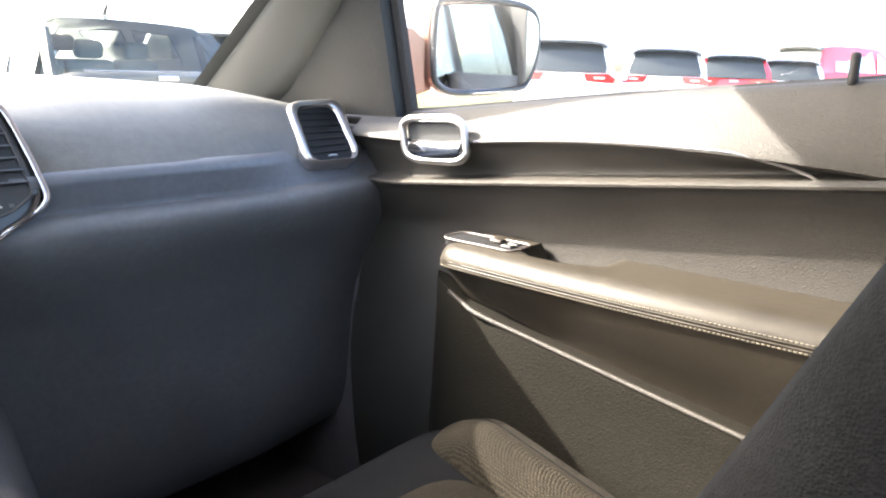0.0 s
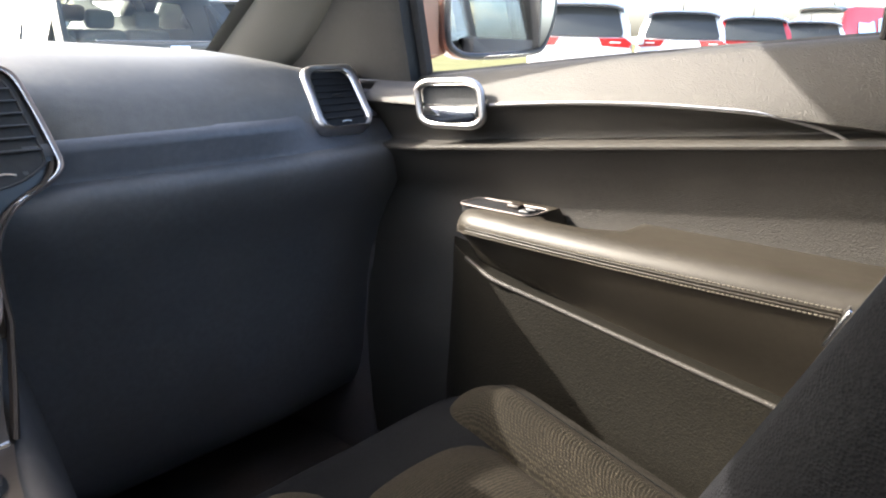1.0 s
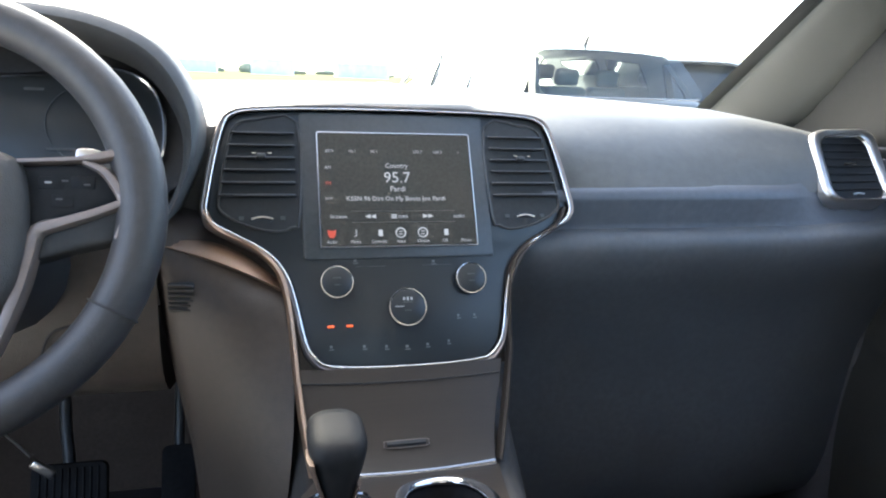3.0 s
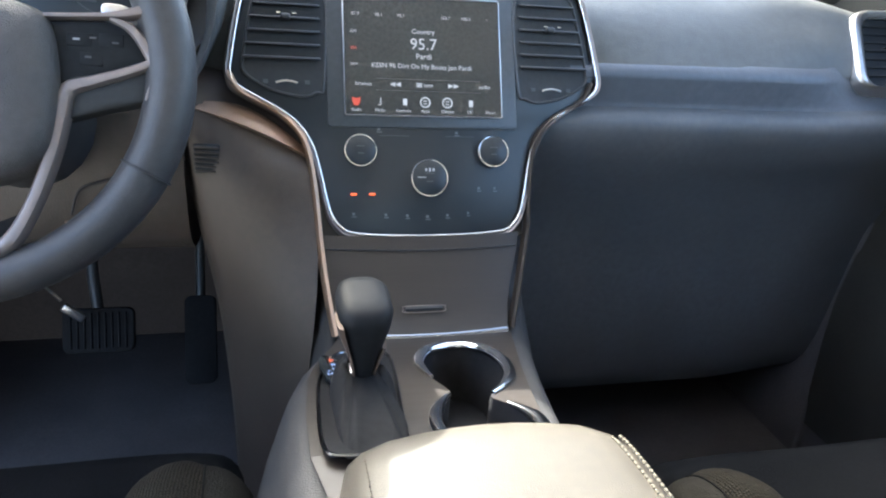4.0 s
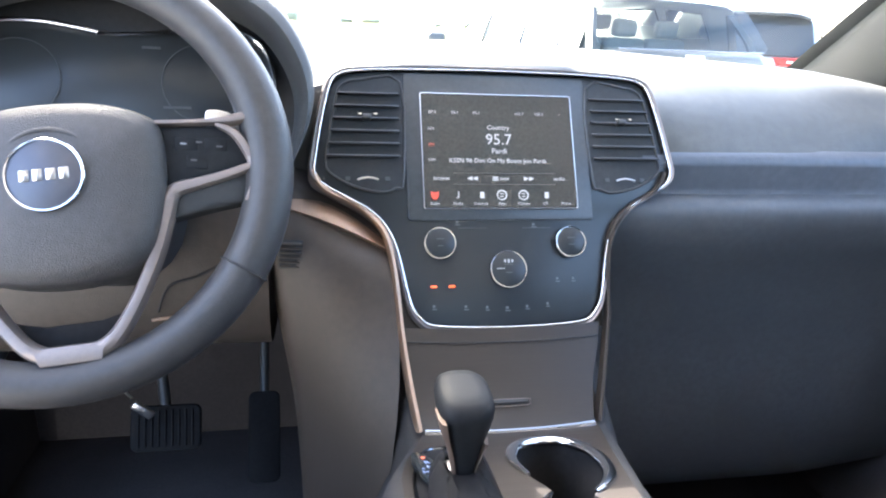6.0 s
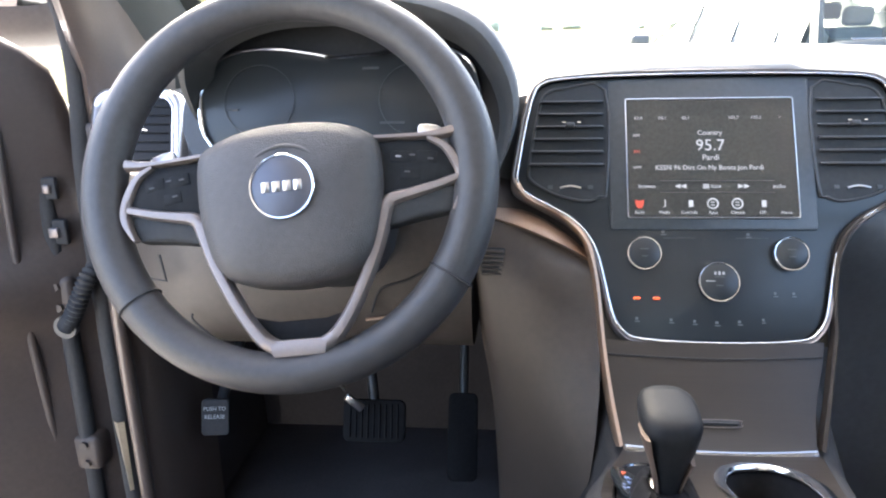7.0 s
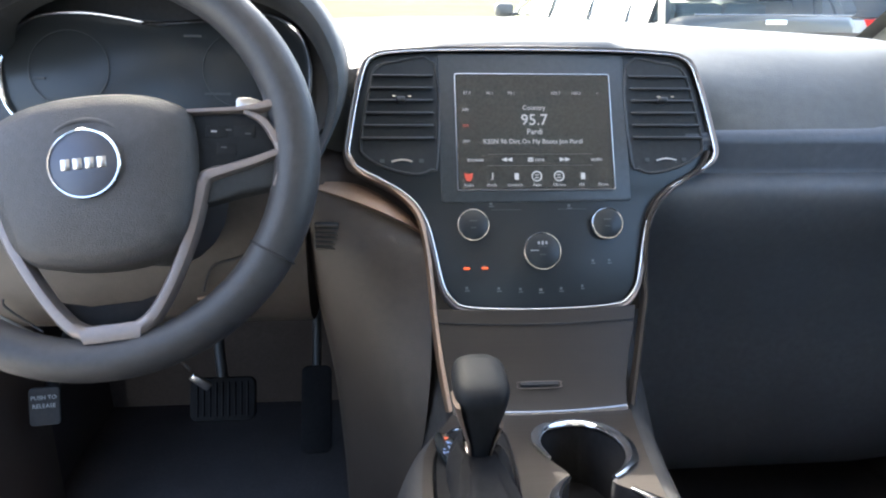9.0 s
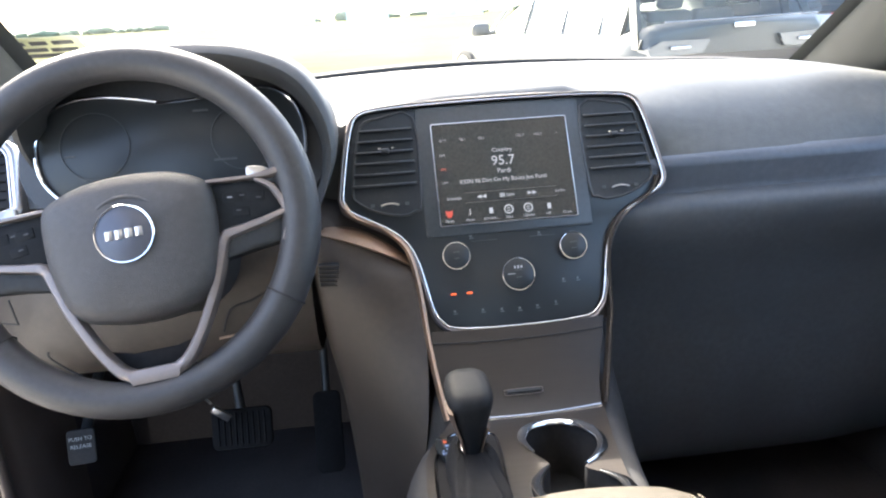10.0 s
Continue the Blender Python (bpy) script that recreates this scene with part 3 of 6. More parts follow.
# ---- the car's shell ----
def build_shell():
    # roof and rear, closing the cabin round the camera
    bm = bmesh.new()
    rows = []
    for i in range(9):
        f = i / 8
        x = -0.62 + 1.24 * f
        c = 1 - (2 * f - 1) ** 2
        rows.append([(x, HEADER_Y + 0.02 * c, HEADER_Z + 0.02 * c), (x, HEADER_Y - 0.25, 1.60 + 0.04 * c), (x, -1.6, 1.64 + 0.05 * c), (x, -2.5, 1.60 + 0.04 * c)])
    grid_faces(bm, rows)
    bmesh.ops.solidify(bm, geom=bm.faces[:], thickness=0.03)
    tagged(finish("ceiling", bm, "headliner"), "pale cloth headliner under the roof", "ceiling", kind="structure")
    bm = bmesh.new()
    rbox(bm, (1.7, 0.05, 0.82), pose(0, -2.5, 0.735), 0.01)
    for sx in (-1, 1):
        rbox(bm, (0.16, 0.05, 0.50), pose(sx * 0.77, -2.5, 1.39), 0.01)
    tagged(finish("wall_rear", bm, "rubber"), "dark rear end of the cabin", "wall", kind="structure")
    bm = bmesh.new()
    rbox(bm, (1.38, 0.006, 0.46), pose(0, -2.5, 1.375), 0.0)
    tagged(finish("window_rear", bm, "privacy_pane", smooth=0), "tinted rear window", "window", kind="structure").visible_shadow = False
    for sx, nm in ((1, "wall_right"), (-1, "wall_left")):
        bm = bmesh.new()
        rbox(bm, (0.05, 1.45, 0.95), pose(sx * 0.79, -1.775, 0.72), 0.01)
        rbox(bm, (0.05, 0.12, 0.50), pose(sx * 0.72, -1.12, 1.40, 0, -sx * 14, 0), 0.01)
        rbox(bm, (0.05, 0.30, 0.50), pose(sx * 0.72, -2.35, 1.40, 0, -sx * 14, 0), 0.01)
        tagged(finish(nm, bm, "rubber"), "dark rear side trim of the cabin", "wall", kind="structure")
        bm = bmesh.new()
        rows = [[(sx * 0.815, y, 1.19), (sx * 0.79, y, 1.38), (sx * 0.745, y, 1.60)] for y in (-1.10, -1.5, -2.0, -2.5)]
        grid_faces(bm, rows)
        bmesh.ops.solidify(bm, geom=bm.faces[:], thickness=0.005)
        tagged(finish("window_rear_right" if sx > 0 else "window_rear_left", bm, "privacy_pane"), "tinted rear side window", "window", kind="structure").visible_shadow = False
        bm = bmesh.new()
        rbox(bm, (0.03, 0.56, 0.76), pose(sx * 0.745, 0.375 if sx > 0 else 0.41, 0.71), 0.006)
        tagged(finish("trim_kick_panel" if sx > 0 else "trim_kick_panel_driver", bm, "carpet"), "dark kick panel at the side of the footwell", "trim", kind="structure")
    for sx in (-1, 1):
        bm = bmesh.new()
        rbox(bm, (0.09, 1.42, 0.14), pose(sx * 0.79, -0.42, 0.42), 0.02)
        tagged(finish("trim_sill_right" if sx > 0 else "trim_sill_left", bm, "carpet"), "dark trim over the door sill", "trim", kind="structure")
    bm = bmesh.new()
    rbox(bm, (1.62, 3.6, 0.05), pose(0, -0.9, 0.36), 0.01)
    tagged(finish("floor", bm, "carpet"), "black carpeted cabin floor", "floor", kind="structure")
    bm = bmesh.new()
    rows = [[(x, 0.62, 0.34), (x, 0.60, 0.60), (x, 0.50, 0.90), (x, 0.54, 1.08), (x, 0.60, 1.15)] for x in (-0.8, -0.4, 0, 0.4, 0.8)]
    grid_faces(bm, rows)
    bmesh.ops.solidify(bm, geom=bm.faces[:], thickness=0.02)
    tagged(finish("wall_front", bm, "well"), "dark carpeted bulkhead behind the pedals", "wall", kind="structure")


HEADER_Y, HEADER_Z = -0.098, 1.512


def build_pillars():
    for sx in (1, -1):
        th = thing("trim_pillar" if sx > 0 else "trim_pillar_driver", "light grey fabric-covered windscreen pillar trim", "pillar", "windscreen pillars", "structure")
        bm = bmesh.new()
        rows = []
        for i in range(11):
            z = 1.10 + 0.46 * i / 10
            yl = 0.398 - 1.62 * (z - 1.164)
            yr = yl - 0.175 + 0.55 * max(0, z - 1.15)
            xl = 0.652 - 0.10 * (z - 1.16) + (0.022 if sx < 0 else 0.0)
            xr = xl + 0.060
            m = lambda t, o: (sx * (xl + (xr - xl) * t - o), yl + (yr - yl) * t, z)
            rows.append([(sx * (xl + 0.03), yl + 0.06, z), (sx * (xl + 0.004), yl + 0.015, z), m(0, 0), m(0.12, 0.006), m(0.35, 0.012), m(0.6, 0.012), m(0.85, 0.006), m(1, 0), (sx * (xr + 0.03), yr - 0.005, z), (sx * (xr + 0.07), yr + 0.05, z), (sx * (xl + 0.10), yl + 0.05, z)])
        grid_faces(bm, rows, True, True)
        part("trim", bm, "pillar", th)
        bm = bmesh.new()
        rows = []
        for i in range(11):
            z = 1.10 + 0.44 * i / 10
            yl = 0.398 - 1.62 * (z - 1.164)
            xl = 0.652 - 0.10 * (z - 1.16) + (0.022 if sx < 0 else 0.0)
            rows.append([(sx * (xl - 0.018), yl + 0.024, z), (sx * (xl - 0.006), yl + 0.014, z), (sx * (xl + 0.004), yl + 0.004, z), (sx * (xl + 0.02), yl + 0.03, z)])
        grid_faces(bm, rows, True, True)
        part("glass_border", bm, "rubber", th, "black border of the windscreen")


# ---- dashboard ----
def crest_z(x):
    return 1.173 - 0.047 * (x / 0.65) ** 2 + 0.008 * math.exp(-((abs(x) - 0.50) / 0.11) ** 2) - 0.45 * max(0.0, abs(x) - 0.705)


def pad_profile(x):
    """Section of the upper pad from the windscreen to the crease on its face."""
    z = crest_z(x)
    ease = lambda k: k * k * (3 - 2 * k)
    k = ease(min(1.0, max(0.0, (abs(x) - 0.40) / 0.18)))
    e = ease(min(1.0, max(0.0, (abs(x) - 0.52) / 0.07)))
    mix = lambda p, q: p + (q - p) * k
    end = lambda p, q: p + (q + 0.12 * (abs(x) - 0.653) - p) * e
    return [(x, 0.62, z - 0.06), (x, 0.46, z - 0.025), (x, 0.34, z - 0.004), (x, 0.26, z), (x, mix(0.19, 0.178), z - mix(0.004, 0.002)), (x, end(mix(0.125, 0.146), 0.128), z - mix(0.022, 0.010)), (x, end(mix(0.075, 0.118), 0.103), z - mix(0.056, 0.034)), (x, end(mix(0.045, 0.082), 0.081), z - mix(0.090, 0.060)), (x, end(mix(0.032, 0.060), 0.066), mix(1.056, 1.050))]


def build_dash():
    dash = thing("dashboard", "dark grey soft dashboard with chrome-ringed vents", "dashboard")
    # upper pad
    bm = bmesh.new()
    xs = [-0.715, -0.66, -0.60, -0.55, -0.5, -0.4, -0.3, -0.2, -0.1, 0.0, 0.1, 0.2, 0.3, 0.4, 0.5, 0.54, 0.58, 0.62, 0.66, 0.70, 0.73, 0.76]
    rows = []
    for x in xs:
        pr = pad_profile(x)
        if -0.52 < x < 0.19:
            pr = pr[:5] + [(x, 0.150, pr[5][2]), (x, 0.105, 1.150 if abs(x) < 0.19 else pr[6][2]), (x, 0.090, 1.110), (x, 0.078, 0.99)]
        rows.append(smooth_line(pr, 3))
    grid_faces(bm, rows)
    part("upper_pad", bm, "pad", dash, "dark grey grained soft pad")
    bm = bmesh.new()
    rows = []
    for i in range(25):
        x = -0.62 + 1.24 * i / 24
        y = 0.50 - 0.16 * (x / 0.62) ** 2
        z = crest_z(x) - 0.004
        rows.append([(x, y, z - 0.05), (x, y, z), (x, y + 0.010, z + 0.003), (x, y + 0.022, z), (x, y + 0.022, z - 0.05)])
    grid_faces(bm, rows, True, True)
    part("cowl_seal", bm, "rubber", dash, "black windscreen seal")
    # passenger side band and lower face
    bm = bmesh.new()
    rows = []
    for i in range(13):
        x = 0.17 + 0.59 * i / 12
        side = max(0.0, (x - 0.55) / 0.2)
        b = 0.03 * side
        e = min(1.0, max(0.0, (x - 0.50) / 0.08))
        e = e * e * (3 - 2 * e)
        rows.append([(x, 0.040 + b + 0.028 * e, 1.062), (x, 0.026 + b + 0.036 * e, 1.056), (x, 0.022 + b + 0.032 * e, 1.045), (x, 0.030 + b + 0.008 * e, 1.018), (x, 0.026 + b, 1.008)])
    grid_faces(bm, rows)
    part("trim_band", bm, "band", dash, "blue-grey smooth trim band")
    bm = bmesh.new()
    rows = []
    for i in range(13):
        x = 0.10 + 0.66 * i / 12
        side = max(0.0, (x - 0.55) / 0.2)
        b = 0.03 * side
        pr = [(x, 0.030 + b, 1.012), (x, 0.012 + b, 1.004), (x, 0.006 + b, 0.985), (x, 0.018 + b, 0.95), (x, 0.045 + b, 0.90), (x, 0.065 + b, 0.84), (x, 0.080 + b, 0.76), (x, 0.092 + b, 0.66), (x, 0.11 + b, 0.57), (x, 0.16 + b, 0.515), (x, 0.30 + b, 0.50), (x, 0.60, 0.50)]
        rows.append(smooth_line(pr, 2))
    grid_faces(bm, rows)
    part("lower_dash", bm, "lower", dash)
    # driver side lower dash
    bm = bmesh.new()
    rows = []
    for i in range(17):
        x = -0.250 - 0.420 * i / 16
        end = max(0.0, (-x - 0.54) / 0.13) ** 2 * 1.6
        zt = 1.02 - 0.035 * max(0.0, 1 - (abs(x) - 0.118) / 0.09) - 0.02 * end
        pr = [(x, 0.10 + 0.03 * end, zt + 0.02), (x, 0.05 + 0.04 * end, zt + 0.012), (x, 0.022 + 0.04 * end, zt - 0.004), (x, 0.010 + 0.04 * end, zt - 0.03), (x, 0.004 + 0.04 * end, 0.945), (x, 0.006 + 0.03 * end, 0.90), (x, 0.016 + 0.03 * end, 0.865), (x, 0.040 + 0.02 * end, 0.838), (x, 0.10, 0.815), (x, 0.3, 0.79), (x, 0.60, 0.78)]
        rows.append(smooth_line(pr, 2))
    grid_faces(bm, rows)
    kp = part("knee_panel", bm, "brown", dash, "brownish grey plastic knee panel")
    # side cover of the console, running down from the dash to the carpet
    bm = bmesh.new()
    rows = []
    for i in range(15):
        t = i / 14
        zt = 0.985 + 0.035 * t
        edge = max(0.0, (t - 0.90) / 0.10) ** 2
        bow = 0.016 * math.sin(math.pi * min(1.0, t * 1.05)) - 0.020 * edge
        lean = (1 - t) ** 1.5
        put = lambda w, k: -0.117 - w * t - 0.030 * k * (1 - t)
        shape = ((0.140, 0, 0.10, zt + 0.02, 0, 0), (0.140, 0, 0.05, zt + 0.012, 0, 0), (0.140, 0, 0.022, zt - 0.004, 0, 0.010), (0.138, 0, 0.010, zt - 0.03, 0.4, 0.022), (0.134, 0, 0.004, 0.945, 1, 0.034), (0.129, 0, 0.004, 0.90, 1, 0.058), (0.120, 0.1, 0.008, 0.84, 1, 0.100), (0.110, 0.4, 0.016, 0.77, 1, 0.135), (0.104, 0.8, 0.030, 0.68, 1, 0.140), (0.100, 1.2, 0.050, 0.56, 1, 0.130), (0.100, 1.6, 0.075, 0.38, 1, 0.120))
        pr = [(put(w, k), y - bow * m - lean * d, z) for w, k, y, z, m, d in shape]
        rows.append(smooth_line(pr, 2))
    back = [(p.x - 0.002, 0.42, p.z) for p in rows[-1]]
    rows.append([(p.x - 0.001, p.y + 0.02, p.z) for p in rows[-1]])
    rows.append(back)
    grid_faces(bm, rows)
    cover = part("side_cover", bm, "cover", dash, "brownish grey cover beside the console")
    bm = bmesh.new()
    rbox(bm, (0.026, 0.006, 0.030), pose(-0.226, -0.005, 0.953, -4), 0.002)
    gr = part("speaker_grille", bm, "vent", cover)
    for k in range(6):
        bm = bmesh.new()
        rbox(bm, (0.024, 0.004, 0.0022), pose(-0.226, -0.0085, 0.9655 - 0.005 * k, -4, 4, 0), 0.0006, 1)
        part("slat", bm, "brown", gr)
    # bronze sliver for the knee panel's top edge catching the light
    bm = bmesh.new()
    rows = []
    for t in [k / 10 for k in range(11)]:
        x = -0.245 + 0.124 * t
        z = 1.002 - 0.022 * t - 0.022 * t * t
        y = 0.018 - 0.034 * t
        h = 0.014 * math.sin(math.pi * (0.1 + 0.85 * t))
        rows.append([(x, y + 0.020, z + h), (x, y + 0.006, z + h * 0.9), (x, y - 0.004, z), (x, y + 0.004, z - 0.006)])
    grid_faces(bm, rows)
    part("lit_ledge", bm, "copper", dash, "ledge below the vent, bronze for the light it catches")
    # hatch and lever outlines on the knee panel
    bm = bmesh.new()
    tube(bm, [(-0.602, 0.004, 0.955), (-0.596, 0.000, 0.925), (-0.622, 0.010, 0.925)], 0.0013, 5)
    part("seam", bm, "rubber", kp)
    bm = bmesh.new()
    tube(bm, smooth_line([(-0.575, 0.010, 0.882), (-0.572, 0.008, 0.872), (-0.54, 0.010, 0.842)], 4), 0.0013, 5)
    part("seam", bm, "rubber", kp)
    # satin strip stands for light along the panel's lower edge
    bm = bmesh.new()
    tube(bm, smooth_line([(-0.598, 0.004, 0.876), (-0.57, 0.006, 0.856), (-0.548, 0.010, 0.838)], 4), 0.0022, 5)
    part("edge_strip", bm, "satin", kp)
    bm = bmesh.new()
    tube(bm, smooth_line([(-0.283, -0.001, 0.967), (-0.287, -0.001, 0.932), (-0.302, 0.000, 0.902), (-0.328, 0.001, 0.888), (-0.369, 0.002, 0.881)], 5), 0.0018, 6)
    part("column_opening_edge", bm, "copper", kp)
    bm = bmesh.new()
    tube(bm, smooth_line([(-0.290, 0.000, 0.950), (-0.300, 0.001, 0.940), (-0.322, 0.001, 0.928), (-0.350, 0.001, 0.918), (-0.362, 0.002, 0.890)], 5), 0.0014, 6)
    part("seam", bm, "rubber", kp)
    return dash


STACK = basis((0, 0, 1.0), (1, 0, 0), (0, 0.5, 1))
ZV = 1 / 0.894


def vz(z):
    return (z - 1.0) * ZV


STACK_HALF = [(0.0, 1.1405), (0.06, 1.1402), (0.12, 1.139), (0.158, 1.1365), (0.172, 1.133), (0.181, 1.126), (0.187, 1.110), (0.194, 1.08), (0.1995, 1.050), (0.201, 1.038), (0.198, 1.029), (0.188, 1.021), (0.168, 1.011), (0.146, 0.9995), (0.130, 0.986), (0.119, 0.968), (0.1125, 0.945), (0.107, 0.920), (0.102, 0.905), (0.094, 0.895), (0.083, 0.889), (0.05, 0.886), (0.0, 0.885)]


def build_stack():
    st = thing("centre_stack", "gloss black centre stack with chrome surround, touchscreen and climate knobs", "control panel")
    half = [(u, vz(z)) for u, z in STACK_HALF]
    line = smooth_line([(u, v, 0) for u, v in mirrored_line(half)], 3, True)
    out2 = [(p.x, p.y) for p in line]
    bm = bmesh.new()
    plate(bm, out2, 0.05, STACK, 0.004)
    part("face", bm, "gloss", st)
    # grey-brown panel that carries the lower end of the stack
    bm = bmesh.new()
    back = [(0.0, 0.884), (0.111, 0.884), (0.1135, 0.912), (0.1165, 0.942), (0.1225, 0.970), (0.130, 0.984), (0.0, 0.984)]
    back = [(u * (0.96 if sx > 0 else 1.0) * sx, vz(z)) for sx, run in ((1, back[1:-1]), (-1, back[1:-1][::-1])) for u, z in run]
    plate(bm, back, 0.010, STACK @ Matrix.Translation((0, 0, -0.0035)))
    part("lower_mount", bm, "brushed", st, "grey-brown mount round the climate controls")
    # chrome ring and outer satin bronze ring
    bm = bmesh.new()
    tube(bm, [at3(STACK, p.x, p.y, 0.004) for p in line], 0.0014, 8, True)
    part("chrome_surround", bm, "chrome", st, "thin bright chrome surround")
    bm = bmesh.new()
    c = Vector((0, vz(1.02), 0))
    ring = []
    for p in line:
        d = (p - c).normalized()
        q = p + d * 0.004
        r2 = p + d * 0.0065
        ring.append([at3(STACK, p.x, p.y, 0.002), at3(STACK, q.x, q.y, 0.006), at3(STACK, r2.x, r2.y, 0.001), at3(STACK, r2.x, r2.y, -0.03)])
    ring.append(ring[0])
    grid_faces(bm, ring)
    part("outer_surround", bm, "spoke", st)
    # screen
    bm = bmesh.new()
    plate(bm, rrect(0.208, 0.166, 0.004, 3, 0, 0.070), 0.004, STACK @ Matrix.Translation((0, 0, 0.0016)), 0.001)
    part("screen_bezel", bm, "bezel", st)
    SC = STACK @ Matrix.Translation((0, 0.0645, 0.0032))
    bm = bmesh.new()
    plate(bm, rrect(0.171, 0.129, 0.002, 2), 0.002, SC)
    scr = part("touchscreen", bm, "screen", st, "dark touchscreen showing a radio station")
    bm = bmesh.new()
    tube(bm, [SC @ Vector((u, v, 0.0004)) for u, v in rrect(0.172, 0.130, 0.002, 2)], 0.0006, 4, True)
    part("screen_edge", bm, "satin", scr)
    build_screen_content(SC @ Matrix.Translation((0, 0, 0.0006)), scr)
    # knobs
    for u, z, r, nm in ((-0.071, 0.966, 0.0165, "knob"), (0.074, 0.966, 0.0165, "knob"), (0.002, 0.940, 0.0195, "knob")):
        base = STACK @ Matrix.Translation((u, vz(z), 0))
        bm = bmesh.new()
        tube(bm, [base @ Vector((0, 0, w)) for w in (0, 0.004, 0.0068, 0.0076)], [r * 0.99, r * 0.99, r * 0.97, r * 0.90], 40)
        kn = part(nm, bm, "gloss", st)
        bm = bmesh.new()
        tube(bm, [base @ Vector((r * math.cos(a), r * math.sin(a), 0.0066)) for a in [math.tau * k / 40 for k in range(40)]], 0.0008, 6, True)
        part("chrome_ring", bm, "chrome", kn)
        for ww, vv in ((0.5, 0.25), (0.35, -0.2)):
            bm = bmesh.new()
            rbox(bm, (r * ww, 0.0012, 0.0006), base @ Matrix.Translation((0, r * vv, 0.0078)), 0)
            part("mark", bm, "dim_mark", kn, smooth=0)
        if r > 0.018:
            bm = bmesh.new()
            rbox(bm, (0.009, 0.0009, 0.0006), base @ Matrix.Translation((-0.009, 0.0005, 0.0078)), 0)
            part("pointer", bm, "label_white", kn, smooth=0)
            for k in range(3):
                bm = bmesh.new()
                rbox(bm, (0.0022, 0.0030 + 0.0008 * (k == 1), 0.0006), base @ Matrix.Translation((-0.004 + 0.004 * k, 0.0085, 0.0078)), 0)
                part("mark", bm, "label_white", kn, smooth=0)
    # panel line above the climate controls
    for u0, u1 in ((-0.050, -0.018), (0.022, 0.054)):
        bm = bmesh.new()
        rbox(bm, (u1 - u0, 0.0006, 0.0006), STACK @ Matrix.Translation(((u0 + u1) / 2, vz(0.981), 0.0003)), 0)
        part("panel_line", bm, "dim_mark", st, smooth=0)
    # vents
    for sx in (-1, 1):
        build_stack_vent(st, sx)
    # buttons
    rows = [(-0.079, 0.925, "glow_orange"), (-0.0595, 0.925, "glow_orange")]
    for u, z, mt in rows:
        bm = bmesh.new()
        rbox(bm, (0.0068, 0.0024, 0.001), STACK @ Matrix.Translation((u, vz(z), 0.0012)), 0.0005, 1)
        part("warning_light", bm, mt, st, "lit orange heated-seat light")
    for u, z, w in ((-0.079, 0.906, 0.009), (-0.045, 0.905, 0.009), (-0.022, 0.904, 0.008), (0.0, 0.903, 0.010), (0.022, 0.904, 0.009), (0.045, 0.906, 0.007), (0.058, 0.930, 0.008), (0.076, 0.930, 0.008), (-0.05, 0.9865, 0.010), (0.035, 0.984, 0.010)):
        bm = bmesh.new()
        rbox(bm, (w * 0.55, 0.0010, 0.0004), STACK @ Matrix.Translation((u, vz(z) - 0.0024, 0.0004)), 0)
        rbox(bm, (w * 0.30, 0.0026, 0.0004), STACK @ Matrix.Translation((u - w * 0.06, vz(z) + 0.0006, 0.0004)), 0)
        part("button", bm, "button_print", st, smooth=0)


def build_stack_vent(st, sx):
    """Slatted air outlet beside the screen."""
    out = [(0.107, 1.126), (0.150, 1.128), (0.168, 1.124), (0.176, 1.112), (0.184, 1.075), (0.1885, 1.046), (0.186, 1.036), (0.170, 1.026), (0.150, 1.019), (0.128, 1.016), (0.115, 1.020), (0.107, 1.030)]
    pts = smooth_line([(sx * u, vz(z), 0) for u, z in out], 3, True)
    bm = bmesh.new()
    tube(bm, [at3(STACK, p.x, p.y, 0.0015) for p in pts], 0.0016, 6, True)
    v = part("air_vent", bm, "satin_black", st, "black slatted air vent")
    bm = bmesh.new()
    plate(bm, [(p.x, p.y) for p in pts], 0.001, STACK @ Matrix.Translation((0, 0, 0.0015)))
    part("cavity", bm, "vent", v)
    for i in range(6):
        z = 1.114 - 0.0125 * i
        uo = 0.176 + (1.112 - z) * 0.20
        bm = bmesh.new()
        rbox(bm, (uo - 0.110, 0.0022, 0.010), STACK @ Matrix.Translation((sx * (0.110 + uo) / 2, vz(z), 0.003)) @ pose(0, 0, 0, 22), 0.0008, 1)
        part("slat", bm, "satin_black", v)
    bm = bmesh.new()
    rbox(bm, (0.010, 0.006, 0.010), STACK @ Matrix.Translation((sx * 0.145, vz(1.0885), 0.006)), 0.002)
    part("tab", bm, "satin_black", v)
    for du in (-0.007, 0.009):
        bm = bmesh.new()
        rbox(bm, (0.004, 0.0012, 0.001), STACK @ Matrix.Translation((sx * 0.145 + du, vz(1.0905), 0.0113)), 0)
        part("tab_mark", bm, "chrome", v, smooth=0)
    bm = bmesh.new()
    tube(bm, [STACK @ Vector((sx * 0.145 + a, vz(1.028) - 0.0002 + 0.0022 * math.cos(a * 150), 0.005)) for a in (-0.011, -0.006, 0, 0.006, 0.011)], 0.0012, 5)
    part("thumbwheel", bm, "satin", v)
    for du in (-0.021, 0.021):
        bm = bmesh.new()
        rbox(bm, (0.005, 0.004, 0.0006), STACK @ Matrix.Translation((sx * 0.145 + du, vz(1.029), 0.003)), 0)
        part("mark", bm, "dim_mark", v, smooth=0)


